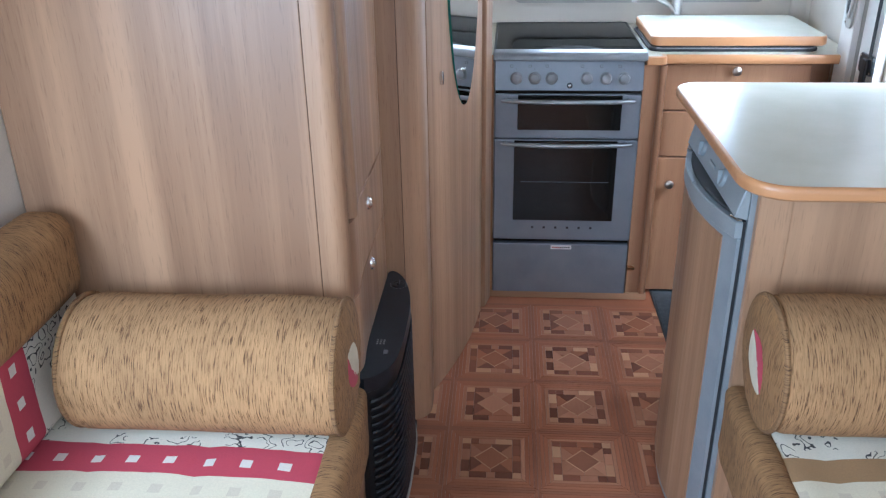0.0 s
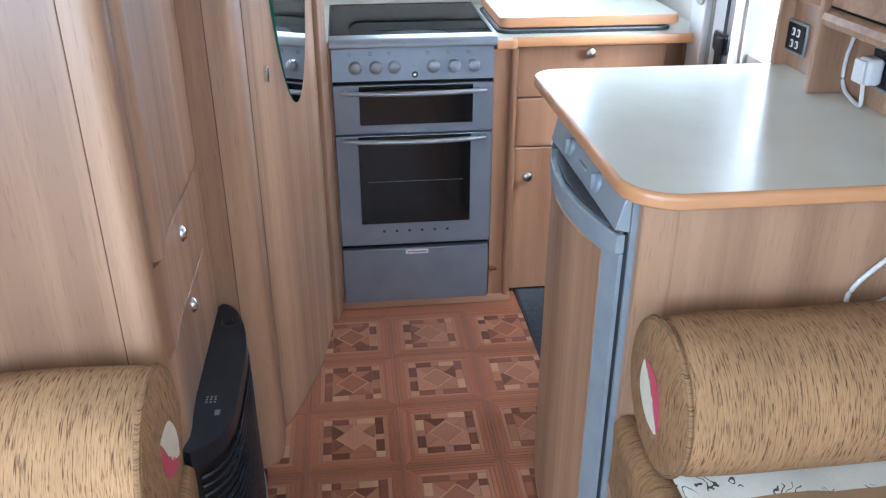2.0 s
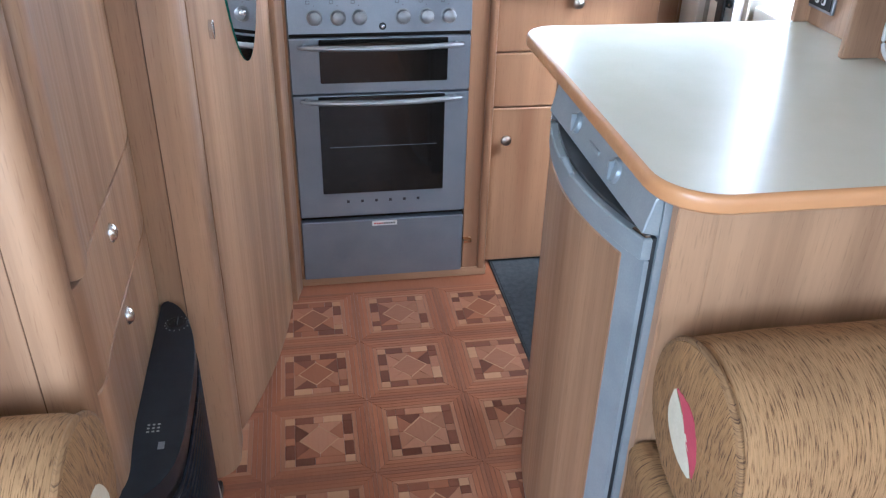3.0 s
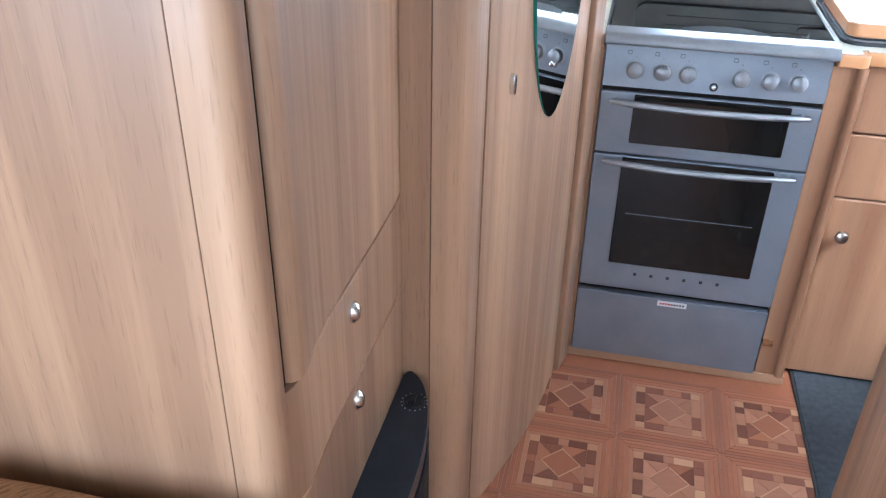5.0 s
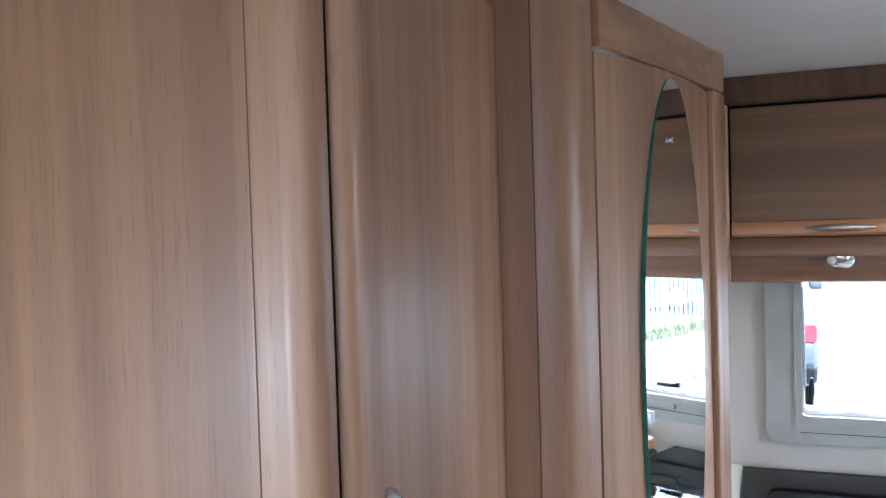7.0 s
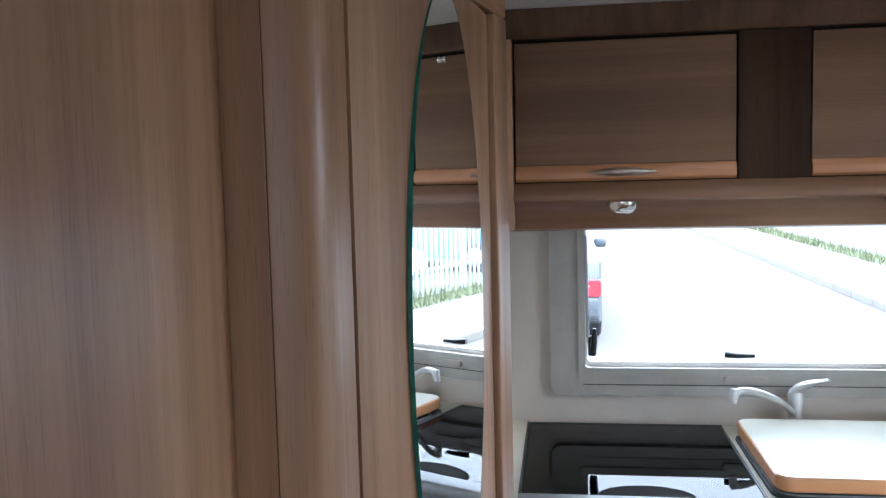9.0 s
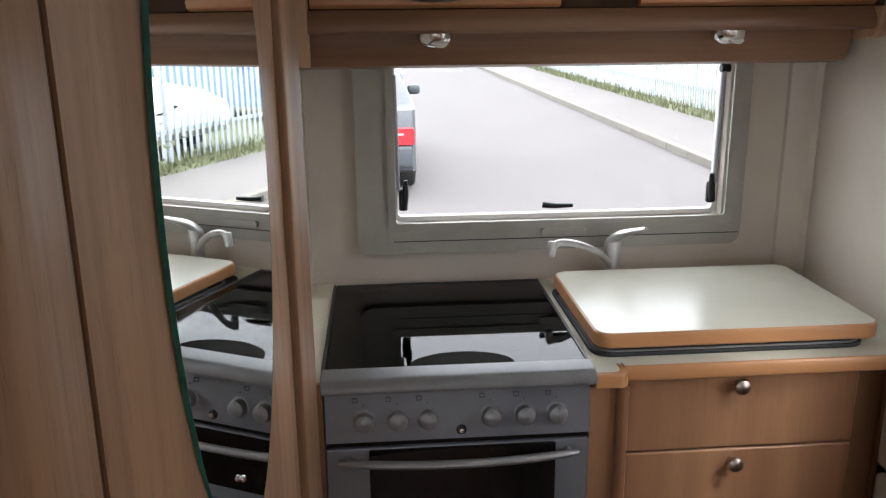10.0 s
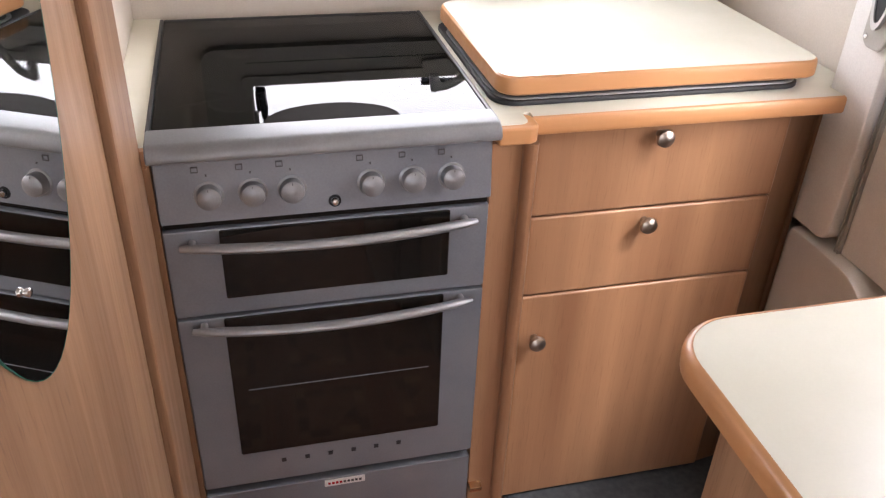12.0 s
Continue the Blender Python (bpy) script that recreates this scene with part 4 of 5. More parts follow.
# ---- peninsula: fridge, cabinet, worktop ----
pen = thing("peninsula_cabinet", "oak-foil peninsula cabinet housing the fridge", "cabinet", (0.6, -0.9, 0))
PEN = 0.318
part("back_panel", b(0.2765, 0.929, -1.267, -1.250, 0.0, 0.9285), oak, pen)
part("corner_post", b(0.278, 0.3375, -1.2695, -1.2672, 0.0, 0.9285, bevel=0.001), oak, pen)
part("side_panel", b(PEN, 0.929, -0.575, -0.56, 0.0, 0.9285), oak, pen)
part("filler", b(PEN, PEN + 0.02, -0.774, -0.5755, 0.0, 0.9285), oak, pen)
part("carcass", b(PEN + 0.021, 0.929, -1.2495, -0.5755, 0.03, 0.928), oak_shade, pen)

pt = thing("peninsula_worktop", "cream laminate worktop with rounded corners and beech edge", "worktop", (0.6, -0.9, 0.93))
pi = round_rect(0.2435, 0.9285, -1.3150, -0.5455, (0.0835, 0, 0, 0.0565), 10)
part("surface", prism(bmesh.new(), pi, "z", 0.9290, 0.9568), laminate, pt)
eb = bmesh.new()
layers = [(0.0, 0.9290, 0.006), (0.0, 0.9335, 0.001), (0.0, 0.9445, 0.0), (0.0, 0.9520, 0.0015), (0.0, 0.9556, 0.0045), (0.0, 0.9570, 0.0075)]
rows = []
for _, z, inset in layers:
    o = round_rect(0.235 + inset, 0.929, -1.324 + inset, -0.537 - inset, (0.092 - inset, 0, 0, 0.065 - inset), 10)
    rows.append([eb.verts.new((u, v, z)) for u, v in o])
rows.append([eb.verts.new((u, v, 0.9571)) for u, v in pi])
for p, q in zip(rows, rows[1:]):
    for i in range(len(p)):
        eb.faces.new((p[i], p[(i + 1) % len(p)], q[(i + 1) % len(p)], q[i]))
eb.faces.new(rows[0])
bmesh.ops.recalc_face_normals(eb, faces=eb.faces)
part("edge", eb, edging, pt, "rounded beech edging")

fridge = thing("fridge", "grey-framed caravan fridge with a bowed wood-effect door", "fridge", (0.3, -1.0, 0))
FY0, FY1 = -1.247, -0.775


def bow(y, depth=0.042, base=0.252):
    u = (y - (FY0 + FY1) / 2) / ((FY1 - FY0) / 2)
    return base - depth * (1 - u * u)


def bowed(y0, y1, z0, z1, out=0.0, back=0.262, n=14):
    """A slab whose front bows out into the aisle."""
    line = [(bow(y0 + (y1 - y0) * i / n) - out, y0 + (y1 - y0) * i / n) for i in range(n + 1)]
    return prism(bmesh.new(), line + [(back, y1), (back, y0)], "z", z0, z1, 0.002, 1)


part("casing", b(0.2663, 0.3175, FY0, FY1, -0.014, 0.9115), fridge_grey, fridge)
part("door_seal", b(0.2585, 0.2660, FY0 + 0.006, FY1 - 0.006, 0.03, 0.838), rubber, fridge)
fd = part("fridge_door", bowed(FY0 + 0.003, FY1 - 0.003, 0.012, 0.8035, 0.0, 0.2583), fridge_grey, fridge)
part("wood_panel", bowed(FY0 + 0.05, FY1 - 0.012, 0.03, 0.79, 0.0025, 0.25), oak, fd, "wood-effect door panel")
part("handle_bar", bowed(FY0 + 0.002, FY1 - 0.002, 0.804, 0.8395, 0.007, 0.2583), fridge_grey, fd, "grey full-width door handle")
part("handle_cap", bowed(FY1 - 0.045, FY1 - 0.003, 0.8398, 0.848, 0.008, 0.25, 4), chrome, fd)
part("handle_cap", bowed(FY0 + 0.003, FY0 + 0.03, 0.8398, 0.846, 0.004, 0.255, 4), chrome, fd)
# Black strip painting the shade between the handle and the control panel.
part("handle_recess", bowed(FY0 + 0.008, FY1 - 0.008, 0.840, 0.8465, -0.006, 0.2575), rubber, fd)
part("door_catch", tube(bmesh.new(), [(0.206, -1.03, 0.840), (0.203, -1.0, 0.851), (0.206, -0.97, 0.840)], [0.004, 0.007, 0.004], 10), fridge_grey, fd)
fp = bmesh.new()
prism(fp, [(0.2658, 0.843), (0.240, 0.850), (0.252, 0.900), (0.260, 0.910), (0.2658, 0.911)], "y", FY0 + 0.001, FY1 - 0.001, 0.002, 1)
cp2 = part("control_panel", fp, fridge_grey, fridge)
for dy, rr in ((-1.105, 0.021), (-0.915, 0.019)):
    dial = part("dial", lathe(bmesh.new(), [(rr, 0), (rr, 0.004), (rr * 0.88, 0.007), (rr * 0.8, 0.009), (0.002, 0.0095)], (0.250, dy, 0.879), (-1, 0, 0.3), 26), fridge_grey, cp2, "round grey dial")
    part("grip", b(0.234, 0.244, dy - 0.003, dy + 0.003, 0.866, 0.897, bevel=0.002), fridge_grey, dial)
part("badge", b(0.2435, 0.2465, -1.035, -0.99, 0.872, 0.880), fridge_grey, cp2)
fridge.location.z += 0.016

# wooden back above the peninsula: switches, divider, locker
back = thing("switch_panel", "oak-foil back panel with light switches and sockets", "panel", (0.88, -0.8, 0.95))
part("board", b(0.862, 0.9295, -1.9, -0.5625, 0.9575, 1.959), oak, back)
part("end_board", b(0.829, 0.9295, -0.562, -0.5455, 0.9575, 1.959, bevel=0.003), oak, back)
part("divider", b(0.785, 0.8615, -0.812, -0.796, 0.9575, 1.959, bevel=0.004), oak, back)
sw = part("switch_plate", prism(bmesh.new(), round_rect(-0.648, -0.557, 0.992, 1.068, 0.005, 4), "x", 0.8545, 0.8615, 0.002, 1), alu, back, "silver-rimmed switch plate")
part("plate", b(0.8525, 0.8544, -0.641, -0.564, 0.999, 1.061), black_plastic, sw)
for sy in (-0.594, -0.617):
    for sz in (1.016, 1.043):
        part("switch", prism(bmesh.new(), round_rect(sy - 0.006, sy + 0.006, sz - 0.009, sz + 0.009, 0.004, 4), "x", 0.849, 0.8524, 0.001, 1), print_white, sw)
        part("slot", b(0.8482, 0.849, sy - 0.003, sy + 0.003, sz - 0.005, sz + 0.005), black_plastic, sw)
so = part("socket_plate", prism(bmesh.new(), round_rect(-1.08, -0.905, 1.0, 1.085, 0.006, 4), "x", 0.8545, 0.8615, 0.002, 1), alu, back)
part("socket", b(0.851, 0.8544, -1.072, -0.913, 1.008, 1.077), black_plastic, so)
plug = thing("plug", "white mains plug with a looped white cable", "plug", (0.84, -0.93, 1.04))
part("body", b(0.815, 0.8508, -0.962, -0.918, 1.012, 1.066, bevel=0.010, seg=3), white_plastic, plug)
part("cap", b(0.806, 0.8148, -0.958, -0.922, 1.016, 1.062, bevel=0.004, seg=2), white_plastic, plug)
part("cable", tube(bmesh.new(), smooth_line([(0.829, -0.932, 1.013), (0.832, -0.934, 0.985), (0.838, -0.925, 0.964), (0.845, -0.89, 0.962), (0.85, -0.845, 0.972), (0.853, -0.823, 0.995), (0.853, -0.822, 1.04), (0.85, -0.835, 1.075), (0.846, -0.845, 1.099)], 6), 0.0042, 10), white_plastic, plug)
shelf = thing("corner_shelf", "small rounded oak shelf with a chrome rail", "shelf", (0.83, -0.66, 1.14))
qs = [(0.8612, -0.5635), (0.8612, -0.7945)] + [(0.8612 - 0.058 * math.sin(radians(a)) ** 0.6, -0.7945 + 0.231 * (1 - math.cos(radians(a))) / 2) for a in range(12, 180, 12)]
part("board", prism(bmesh.new(), qs, "z", 1.128, 1.150, 0.004, 2), oak_x, shelf)
part("back_strip", b(0.8605, 0.8615, -0.79, -0.565, 1.152, 1.2), wenge, shelf)
part("rail", tube(bmesh.new(), [(0.857 - 0.05 * math.sin(radians(a)) ** 0.6, -0.788 + 0.2325 * (1 - math.cos(radians(a))) / 2, 1.186) for a in range(0, 181, 9)], 0.0045, 8), chrome, shelf)
for a in (40, 90, 140):
    part("post", lathe(bmesh.new(), [(0.0035, 0), (0.0035, 0.034)], (0.857 - 0.05 * math.sin(radians(a)) ** 0.6, -0.788 + 0.2325 * (1 - math.cos(radians(a))) / 2, 1.1505), (0, 0, 1), 8), chrome, shelf)
lock = thing("wall_locker", "oak-foil locker with a rounded lower lip above the sockets", "cabinet", (0.82, -1.3, 1.2))
part("body", b(0.80, 0.8615, -1.9, -0.8125, 1.142, 1.959, bevel=0.003), oak_x, lock)
part("shadow_line", b(0.801, 0.8615, -1.9, -0.8125, 1.138, 1.1418), gap_black, lock)
part("lip", prism(bmesh.new(), [(0.8615, 1.100), (0.80, 1.100), (0.788, 1.105), (0.783, 1.117), (0.787, 1.130), (0.80, 1.1378), (0.8615, 1.1378)], "y", -1.9, -0.8125, 0.003, 2), oak_x, lock)
part("recess", prism(bmesh.new(), round_rect(-1.20, -0.945, 1.19, 1.27, 0.02, 5), "x", 0.796, 0.80), wenge, lock)
hang = thing("hanging_cable", "white flex looping down behind the bolster", "cable", (0.7, -1.272, 0.72))
part("flex", tube(bmesh.new(), smooth_line([(0.80, -1.276, 0.90), (0.745, -1.276, 0.825), (0.705, -1.276, 0.785), (0.675, -1.276, 0.752), (0.663, -1.277, 0.722), (0.680, -1.278, 0.703), (0.72, -1.277, 0.712), (0.77, -1.277, 0.735)], 6), 0.0045, 10), white_plastic, hang)

# ---- entrance doorway ----
entry = thing("door_2", "white stable door surround, lower half assumed shut, with oval handle recess", "door", (0.93, -0.05, 1.0), kind="structure")
part("upper_moulding", prism(bmesh.new(), round_rect(-0.020, 0.084, 0.645, 1.80, (0.03, 0.008, 0.01, 0.02), 6), "x", 0.876, 0.9298, 0.006, 2), white_plastic, entry)
part("lower_moulding", prism(bmesh.new(), round_rect(-0.170, 0.076, 0.01, 0.632, (0.01, 0.01, 0.015, 0.10), 6), "x", 0.872, 0.9298, 0.006, 2), white_plastic, entry)
for fy in (-0.026, -0.034):
    part("frame_line", b(0.894, 0.9298, fy - 0.002, fy, 0.633, 1.80), grey_plastic, entry)
part("jamb_face", b(0.90, 0.9298, -0.172, -0.0365, 0.633, 1.80, bevel=0.004), white_plastic, entry)
hp = part("handle_plate", prism(bmesh.new(), round_rect(-0.018, 0.037, 0.995, 1.262, 0.022, 8), "x", 0.866, 0.8758, 0.005, 2), grey_plastic, entry, "grey moulded plate")
ov = [(0.0095 + 0.0225 * math.cos(2 * math.pi * i / 40), 1.125 + 0.098 * math.sin(2 * math.pi * i / 40)) for i in range(40)]
ov2 = [(0.0085 + 0.0175 * math.cos(2 * math.pi * i / 40), 1.125 + 0.086 * math.sin(2 * math.pi * i / 40)) for i in range(40)]
part("rim", ring_prism(bmesh.new(), ov, ov2, "x", 0.859, 0.8658), satin, hp)
part("bowl", prism(bmesh.new(), ov2, "x", 0.862, 0.8657), black_plastic, hp)
for sz in (1.013, 1.245):
    part("screw", lathe(bmesh.new(), [(0.004, 0), (0.0035, 0.002), (0.0005, 0.0022)], (0.866, 0.026, sz), (-1, 0, 0), 10), chrome, hp)
part("jamb", b(0.930, 0.999, -0.190, -0.173, 0.0, 1.80, bevel=0.004), white_plastic, entry)
part("seal", tube(bmesh.new(), [(0.893, -0.143, 0.935), (0.893, -0.143, 1.79)], 0.005, 10), rubber, entry, "black door stay")
kp = part("striker", prism(bmesh.new(), round_rect(-0.170, -0.070, 0.880, 0.940, 0.014, 5), "x", 0.892, 0.8998, 0.002, 1), black_plastic, entry, "black door catch")
part("striker_bar", b(0.880, 0.892, -0.150, -0.115, 0.80, 0.93, bevel=0.005), black_plastic, kp)
for sy in (-0.160, -0.080):
    for sz in (0.890, 0.930):
        part("screw", lathe(bmesh.new(), [(0.0035, 0), (0.003, 0.002), (0.0005, 0.0022)], (0.892, sy, sz), (-1, 0, 0), 10), chrome, kp)
# Unseen lower half, assumed shut, added to keep doorway light off low fronts.
low = part("lower_leaf", b(0.945, 0.985, -0.735, -0.192, 0.005, 0.895, bevel=0.008), white_plastic, entry, "unseen lower half of the door, assumed closed")

# ---- settees, bolsters ----


def cushion(x0, x1, y0, y1, z0, z1, r, puff=0.0, quilt=0.0):
    """A padded block with soft edges and shallow quilting on top."""
    bm = bmesh.new()
    box(bm, x0, x1, y0, y1, z0, z1)
    bmesh.ops.subdivide_edges(bm, edges=bm.edges[:], cuts=22, use_grid_fill=True)
    c = Vector(((x0 + x1) / 2, (y0 + y1) / 2, (z0 + z1) / 2))
    h = Vector(((x1 - x0) / 2, (y1 - y0) / 2, (z1 - z0) / 2))
    for v in bm.verts:
        d = v.co - c
        core = Vector([max(-h[k] + r, min(h[k] - r, d[k])) for k in range(3)])
        off = d - core
        if off.length > 1e-6:
            d = core + off.normalized() * r
        if puff and d.z > 0:
            d.z += puff * (1 - (d.x / h.x) ** 2) * (1 - (d.y / h.y) ** 2)
        v.co = c + d
        v.co += v.normal * (noise.noise(v.co * 9) * 0.004)
        if quilt:
            v.co.z -= quilt * (max(0, math.cos(v.co.y * 2 * math.pi / 0.15)) ** 8 + max(0, math.cos(v.co.x * 2 * math.pi / 0.19)) ** 8) * (1 if d.z > 0 else 0)
    return bm


def end_patch(x, s, cy, cz, r, u0, u1):
    """A cloth band laid over a bolster's domed end."""
    bm = bmesh.new()
    n, rows = 10, []
    for i in range(n + 1):
        row = []
        for k in range(n + 1):
            k2 = 2 * k / n - 1
            v = 0.060 * k2
            u = (u0 + (u1 - u0) * i / n) * (1 - 0.88 * abs(k2) ** 2.2) + 0.003 * math.sin(v * 60 + u0 * 90)
            y, z = u * 0.74 - s * v * 0.67, v * 0.74 + s * u * 0.67
            q = min(1.0, math.hypot(y, z) / r)
            h = 0.0165 - 0.006 * q ** 3 - 0.0025 * q
            row.append((bm.verts.new((x + s * (h + 0.0012), cy + y, cz + z)), bm.verts.new((x + s * (h - 0.003), cy + y, cz + z))))
        rows.append(row)
    for p, q in zip(rows, rows[1:]):
        for k in range(n):
            bm.faces.new((p[k][0], q[k][0], q[k + 1][0], p[k + 1][0]))
            bm.faces.new((p[k][1], p[k + 1][1], q[k + 1][1], q[k][1]))
    rim = [p[0] for p in rows] + rows[-1][1:] + [p[-1] for p in rows[-2::-1]] + rows[0][-2:0:-1]
    for p, q in zip(rim, rim[1:] + rim[:1]):
        bm.faces.new((p[0], p[1], q[1], q[0]))
    bmesh.ops.recalc_face_normals(bm, faces=bm.faces)
    return bm


def bolster(name, x0, x1, cy, cz, r, end_at, group):
    ob = thing(name, "brown flecked chenille bolster with piped ends lying on the settee", "bolster cushion", ((x0 + x1) / 2, cy, cz - r), group=group)
    bm = bmesh.new()
    n, m = 56, 40
    rows = []
    for i in range(m + 1):
        u = i / m
        x = x0 + (x1 - x0) * u
        row = []
        for k in range(n):
            a = 2 * math.pi * k / n
            e = 1.0 - 0.05 * max(0.0, 1 - min(u, 1 - u) / 0.05)
            rr = r * e + 0.004 * noise.noise(Vector((x * 7, math.cos(a) * 2, math.sin(a) * 2)))
            row.append(bm.verts.new((x, cy + rr * math.cos(a), cz + rr * 0.97 * math.sin(a))))
        rows.append(row)
    for p, q in zip(rows, rows[1:]):
        for k in range(n):
            bm.faces.new((p[k], p[(k + 1) % n], q[(k + 1) % n], q[k]))
    part("roll", bm, brown_fabric, ob)
    for x, s in ((x0, -1), (x1, 1)):
        prof = [(r * 0.96, 0), (r * 0.93, 0.006), (r * 0.75, 0.012), (r * 0.4, 0.0155), (0.004, 0.016)]
        gathered = lathe(bmesh.new(), prof, (x, cy, cz), (s, 0, 0), 96)
        for v in gathered.verts:
            dy, dz = v.co.y - cy, v.co.z - cz
            a, d = math.atan2(dz, dy), math.hypot(dy, dz) / r
            v.co.x += s * 0.0028 * d * noise.noise(Vector((math.cos(a) * 9, math.sin(a) * 9, x)))
        cap = part("end_cap", gathered, brown_fabric_y, ob, "gathered end")
        ring = [(r * 0.945 + 0.0055 * math.cos(2 * math.pi * k / 8), 0.0055 * math.sin(2 * math.pi * k / 8)) for k in range(8)]
        part("piping", lathe_ring(bmesh.new(), ring, (x, cy, cz), (s, 0, 0), 48), piping_fabric, ob, "corded piping")
        if s == end_at:
            for u0, u1, mt in ((-0.010, 0.044, PRINT_CREAM), (-0.042, -0.0105, PRINT_RED)):
                part("print_patch", end_patch(x, s, cy, cz, r, u0, u1), mt, cap, "printed cotton patch")
    return ob


PRINT_CREAM = mottled("cream_cotton", (0.56, 0.51, 0.38), (0.64, 0.59, 0.46), 25.0, 0.9)
PRINT_RED = mottled("red_cotton", (0.42, 0.055, 0.085), (0.47, 0.07, 0.10), 25.0, 0.9)

for x0, x1, y1, top, fab in ((-1.158, -0.50, -1.2915, 0.486, print_left), (0.275, 0.929, -1.2715, 0.504, print_right)):
    st = thing("settee", "fitted settee with striped print cushions on a wooden base", "settee", ((x0 + x1) / 2, -2.4, 0), group="settees")
    lo, hi = min(x0, x1), max(x0, x1)
    part("base", b(lo if lo < 0 else lo + 0.03, hi - (0.03 if lo < 0 else 0), -4.2, y1, 0.0, 0.33), oak_x, st)
    part("seat_cushion", cushion(lo, hi, -2.6, y1, 0.331, top, 0.05, 0.010, 0.005), fab, st)
    part("seat_cushion", cushion(lo, hi, -4.19, -2.605, 0.331, top, 0.05, 0.010, 0.005), fab, st)
    ax0, ax1 = (hi - 0.045, hi + 0.018) if lo < 0 else (lo - 0.018, lo + 0.045)
    part("front_roll", cushion(ax0, ax1, -2.6, y1, 0.325, top + 0.004, 0.028), brown_fabric_y, st, "brown chenille front edge")
back_c = thing("back_cushion", "striped back cushion with a brown chenille top roll", "cushion", (-1.1, -2.0, 0.49))
part("pad", cushion(-1.157, -1.075, -2.5, -1.295, 0.487, 0.80, 0.035), print_left, back_c)
part("top_roll", cushion(-1.157, -1.03, -2.5, -1.31, 0.715, 0.905, 0.06), brown_fabric_y, back_c, "brown chenille top roll")
back_r = thing("back_cushion", "striped back cushion with a brown chenille top roll", "cushion", (0.9, -2.0, 0.49))
part("pad", cushion(0.85, 0.928, -2.5, -1.56, 0.487, 0.80, 0.035), print_right, back_r)
bolster("bolster", -1.005, -0.500, -1.436, 0.626, 0.135, 1, "bolsters")
bolster("bolster", 0.285, 0.87, -1.410, 0.645, 0.133, -1, "bolsters")

# ---- heater by the wardrobe ----
heater = thing("panel_heater", "black slim panel heater with curved louvres on the floor", "heater", (-0.46, -1.0, 0))


def heater_outline(out=0.0, y0=-1.284, y1=-0.764):
    """Flat against the wardrobe, bulging into the aisle, blunter at the lounge end."""
    pts = [(-0.513, y0 + 0.012), (-0.513, y1 - 0.016), (-0.509, y1 - 0.004), (-0.500, y1)]
    mid, half = (y0 + y1) / 2, (y1 - y0) / 2 - 0.002
    for i in range(23):
        k = math.cos(math.pi * (i + 0.5) / 23)
        pts.append((-0.507 + out + 0.072 * (1 - abs(k) ** (2.2 if k > 0 else 5.0)) ** 0.6, mid + half * k))
    return pts + [(-0.497, y0), (-0.508, y0 + 0.004)]


part("cap", prism(bmesh.new(), heater_outline(0.004), "z", 0.455, 0.492, 0.010, 3), navy, heater, "dark moulded top with controls")
part("body", prism(bmesh.new(), heater_outline(-0.008), "z", 0.03, 0.4548), black_plastic, heater)
part("foot", b(-0.512, -0.445, -1.23, -1.19, 0.0, 0.03, bevel=0.005), black_plastic, heater)
part("foot", b(-0.512, -0.445, -0.84, -0.80, 0.0, 0.03, bevel=0.005), black_plastic, heater)
for i in range(18):
    z = 0.072 + i * 0.021
    edge = heater_outline(0.002)[5:-3]
    part("louvre", tube(bmesh.new(), [(x, y, z) for x, y in edge], 0.0042, 6), louvre_black, heater)
part("side_trim", tube(bmesh.new(), [(x + 0.003, y, 0.062) for x, y in heater_outline(0.004)[5:-3]], 0.003, 6), grey_plastic, heater)
hd = part("dial", lathe(bmesh.new(), [(0.019, 0), (0.018, 0.004), (0.014, 0.0045), (0.013, 0.003), (0.002, 0.0035)], (-0.476, -0.845, 0.492), (0, 0, 1), 20), black_plastic, heater)
part("dial_grip", b(-0.4785, -0.4735, -0.857, -0.833, 0.4952, 0.503, bevel=0.001), black_plastic, hd)
for a in range(0, 360, 24):
    part("tick", b(-0.477 + 0.022 * math.cos(radians(a)), -0.475 + 0.022 * math.cos(radians(a)), -0.846 + 0.022 * math.sin(radians(a)), -0.844 + 0.022 * math.sin(radians(a)), 0.4915, 0.4925), grey_plastic, hd)
for i in range(9):
    part("print_mark", b(-0.492 + 0.004 * (i % 3) * 2, -0.488 + 0.004 * (i % 3) * 2, -1.14 + 0.008 * (i // 3), -1.137 + 0.008 * (i // 3), 0.492, 0.4928), grey_plastic, heater)
part("badge_mark", b(-0.470, -0.460, -1.180, -1.164, 0.492, 0.4926), alu, heater)
part("gas_latch", b(0.246, 0.272, -0.006, 0.02, 0.128, 0.140, bevel=0.003), brass, cooker, "small brass turn catch")

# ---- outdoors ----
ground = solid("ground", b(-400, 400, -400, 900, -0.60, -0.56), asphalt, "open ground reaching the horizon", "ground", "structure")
solid("road", b(-6.0, 4.42, -80, 160, -0.559, -0.45), asphalt, "grey asphalt road, paled for daylight", "road", "structure")
solid("pavement", b(4.56, 6.25, -80, 160, -0.559, -0.35), paving, "pale concrete pavement beyond the road", "pavement", "structure")
kerb = thing("kerb", "yellowish concrete kerb along the pavement", "kerb", (4.49, 10, -0.45), kind="structure")
stone = bpy.data.meshes.new("kerb_stone")
sb = b(-0.065, 0.065, -0.455, 0.455, -0.1, 0.115, bevel=0.015)
sb.to_mesh(stone)
sb.free()
stone.materials.append(kerb_stone)
for i in range(60):
    k = new("kerb_stone", stone)
    k.parent = kerb
    k.location = (0, -12 + i * 0.92, 0)
grass = bmesh.new()
rg = random.Random(4)
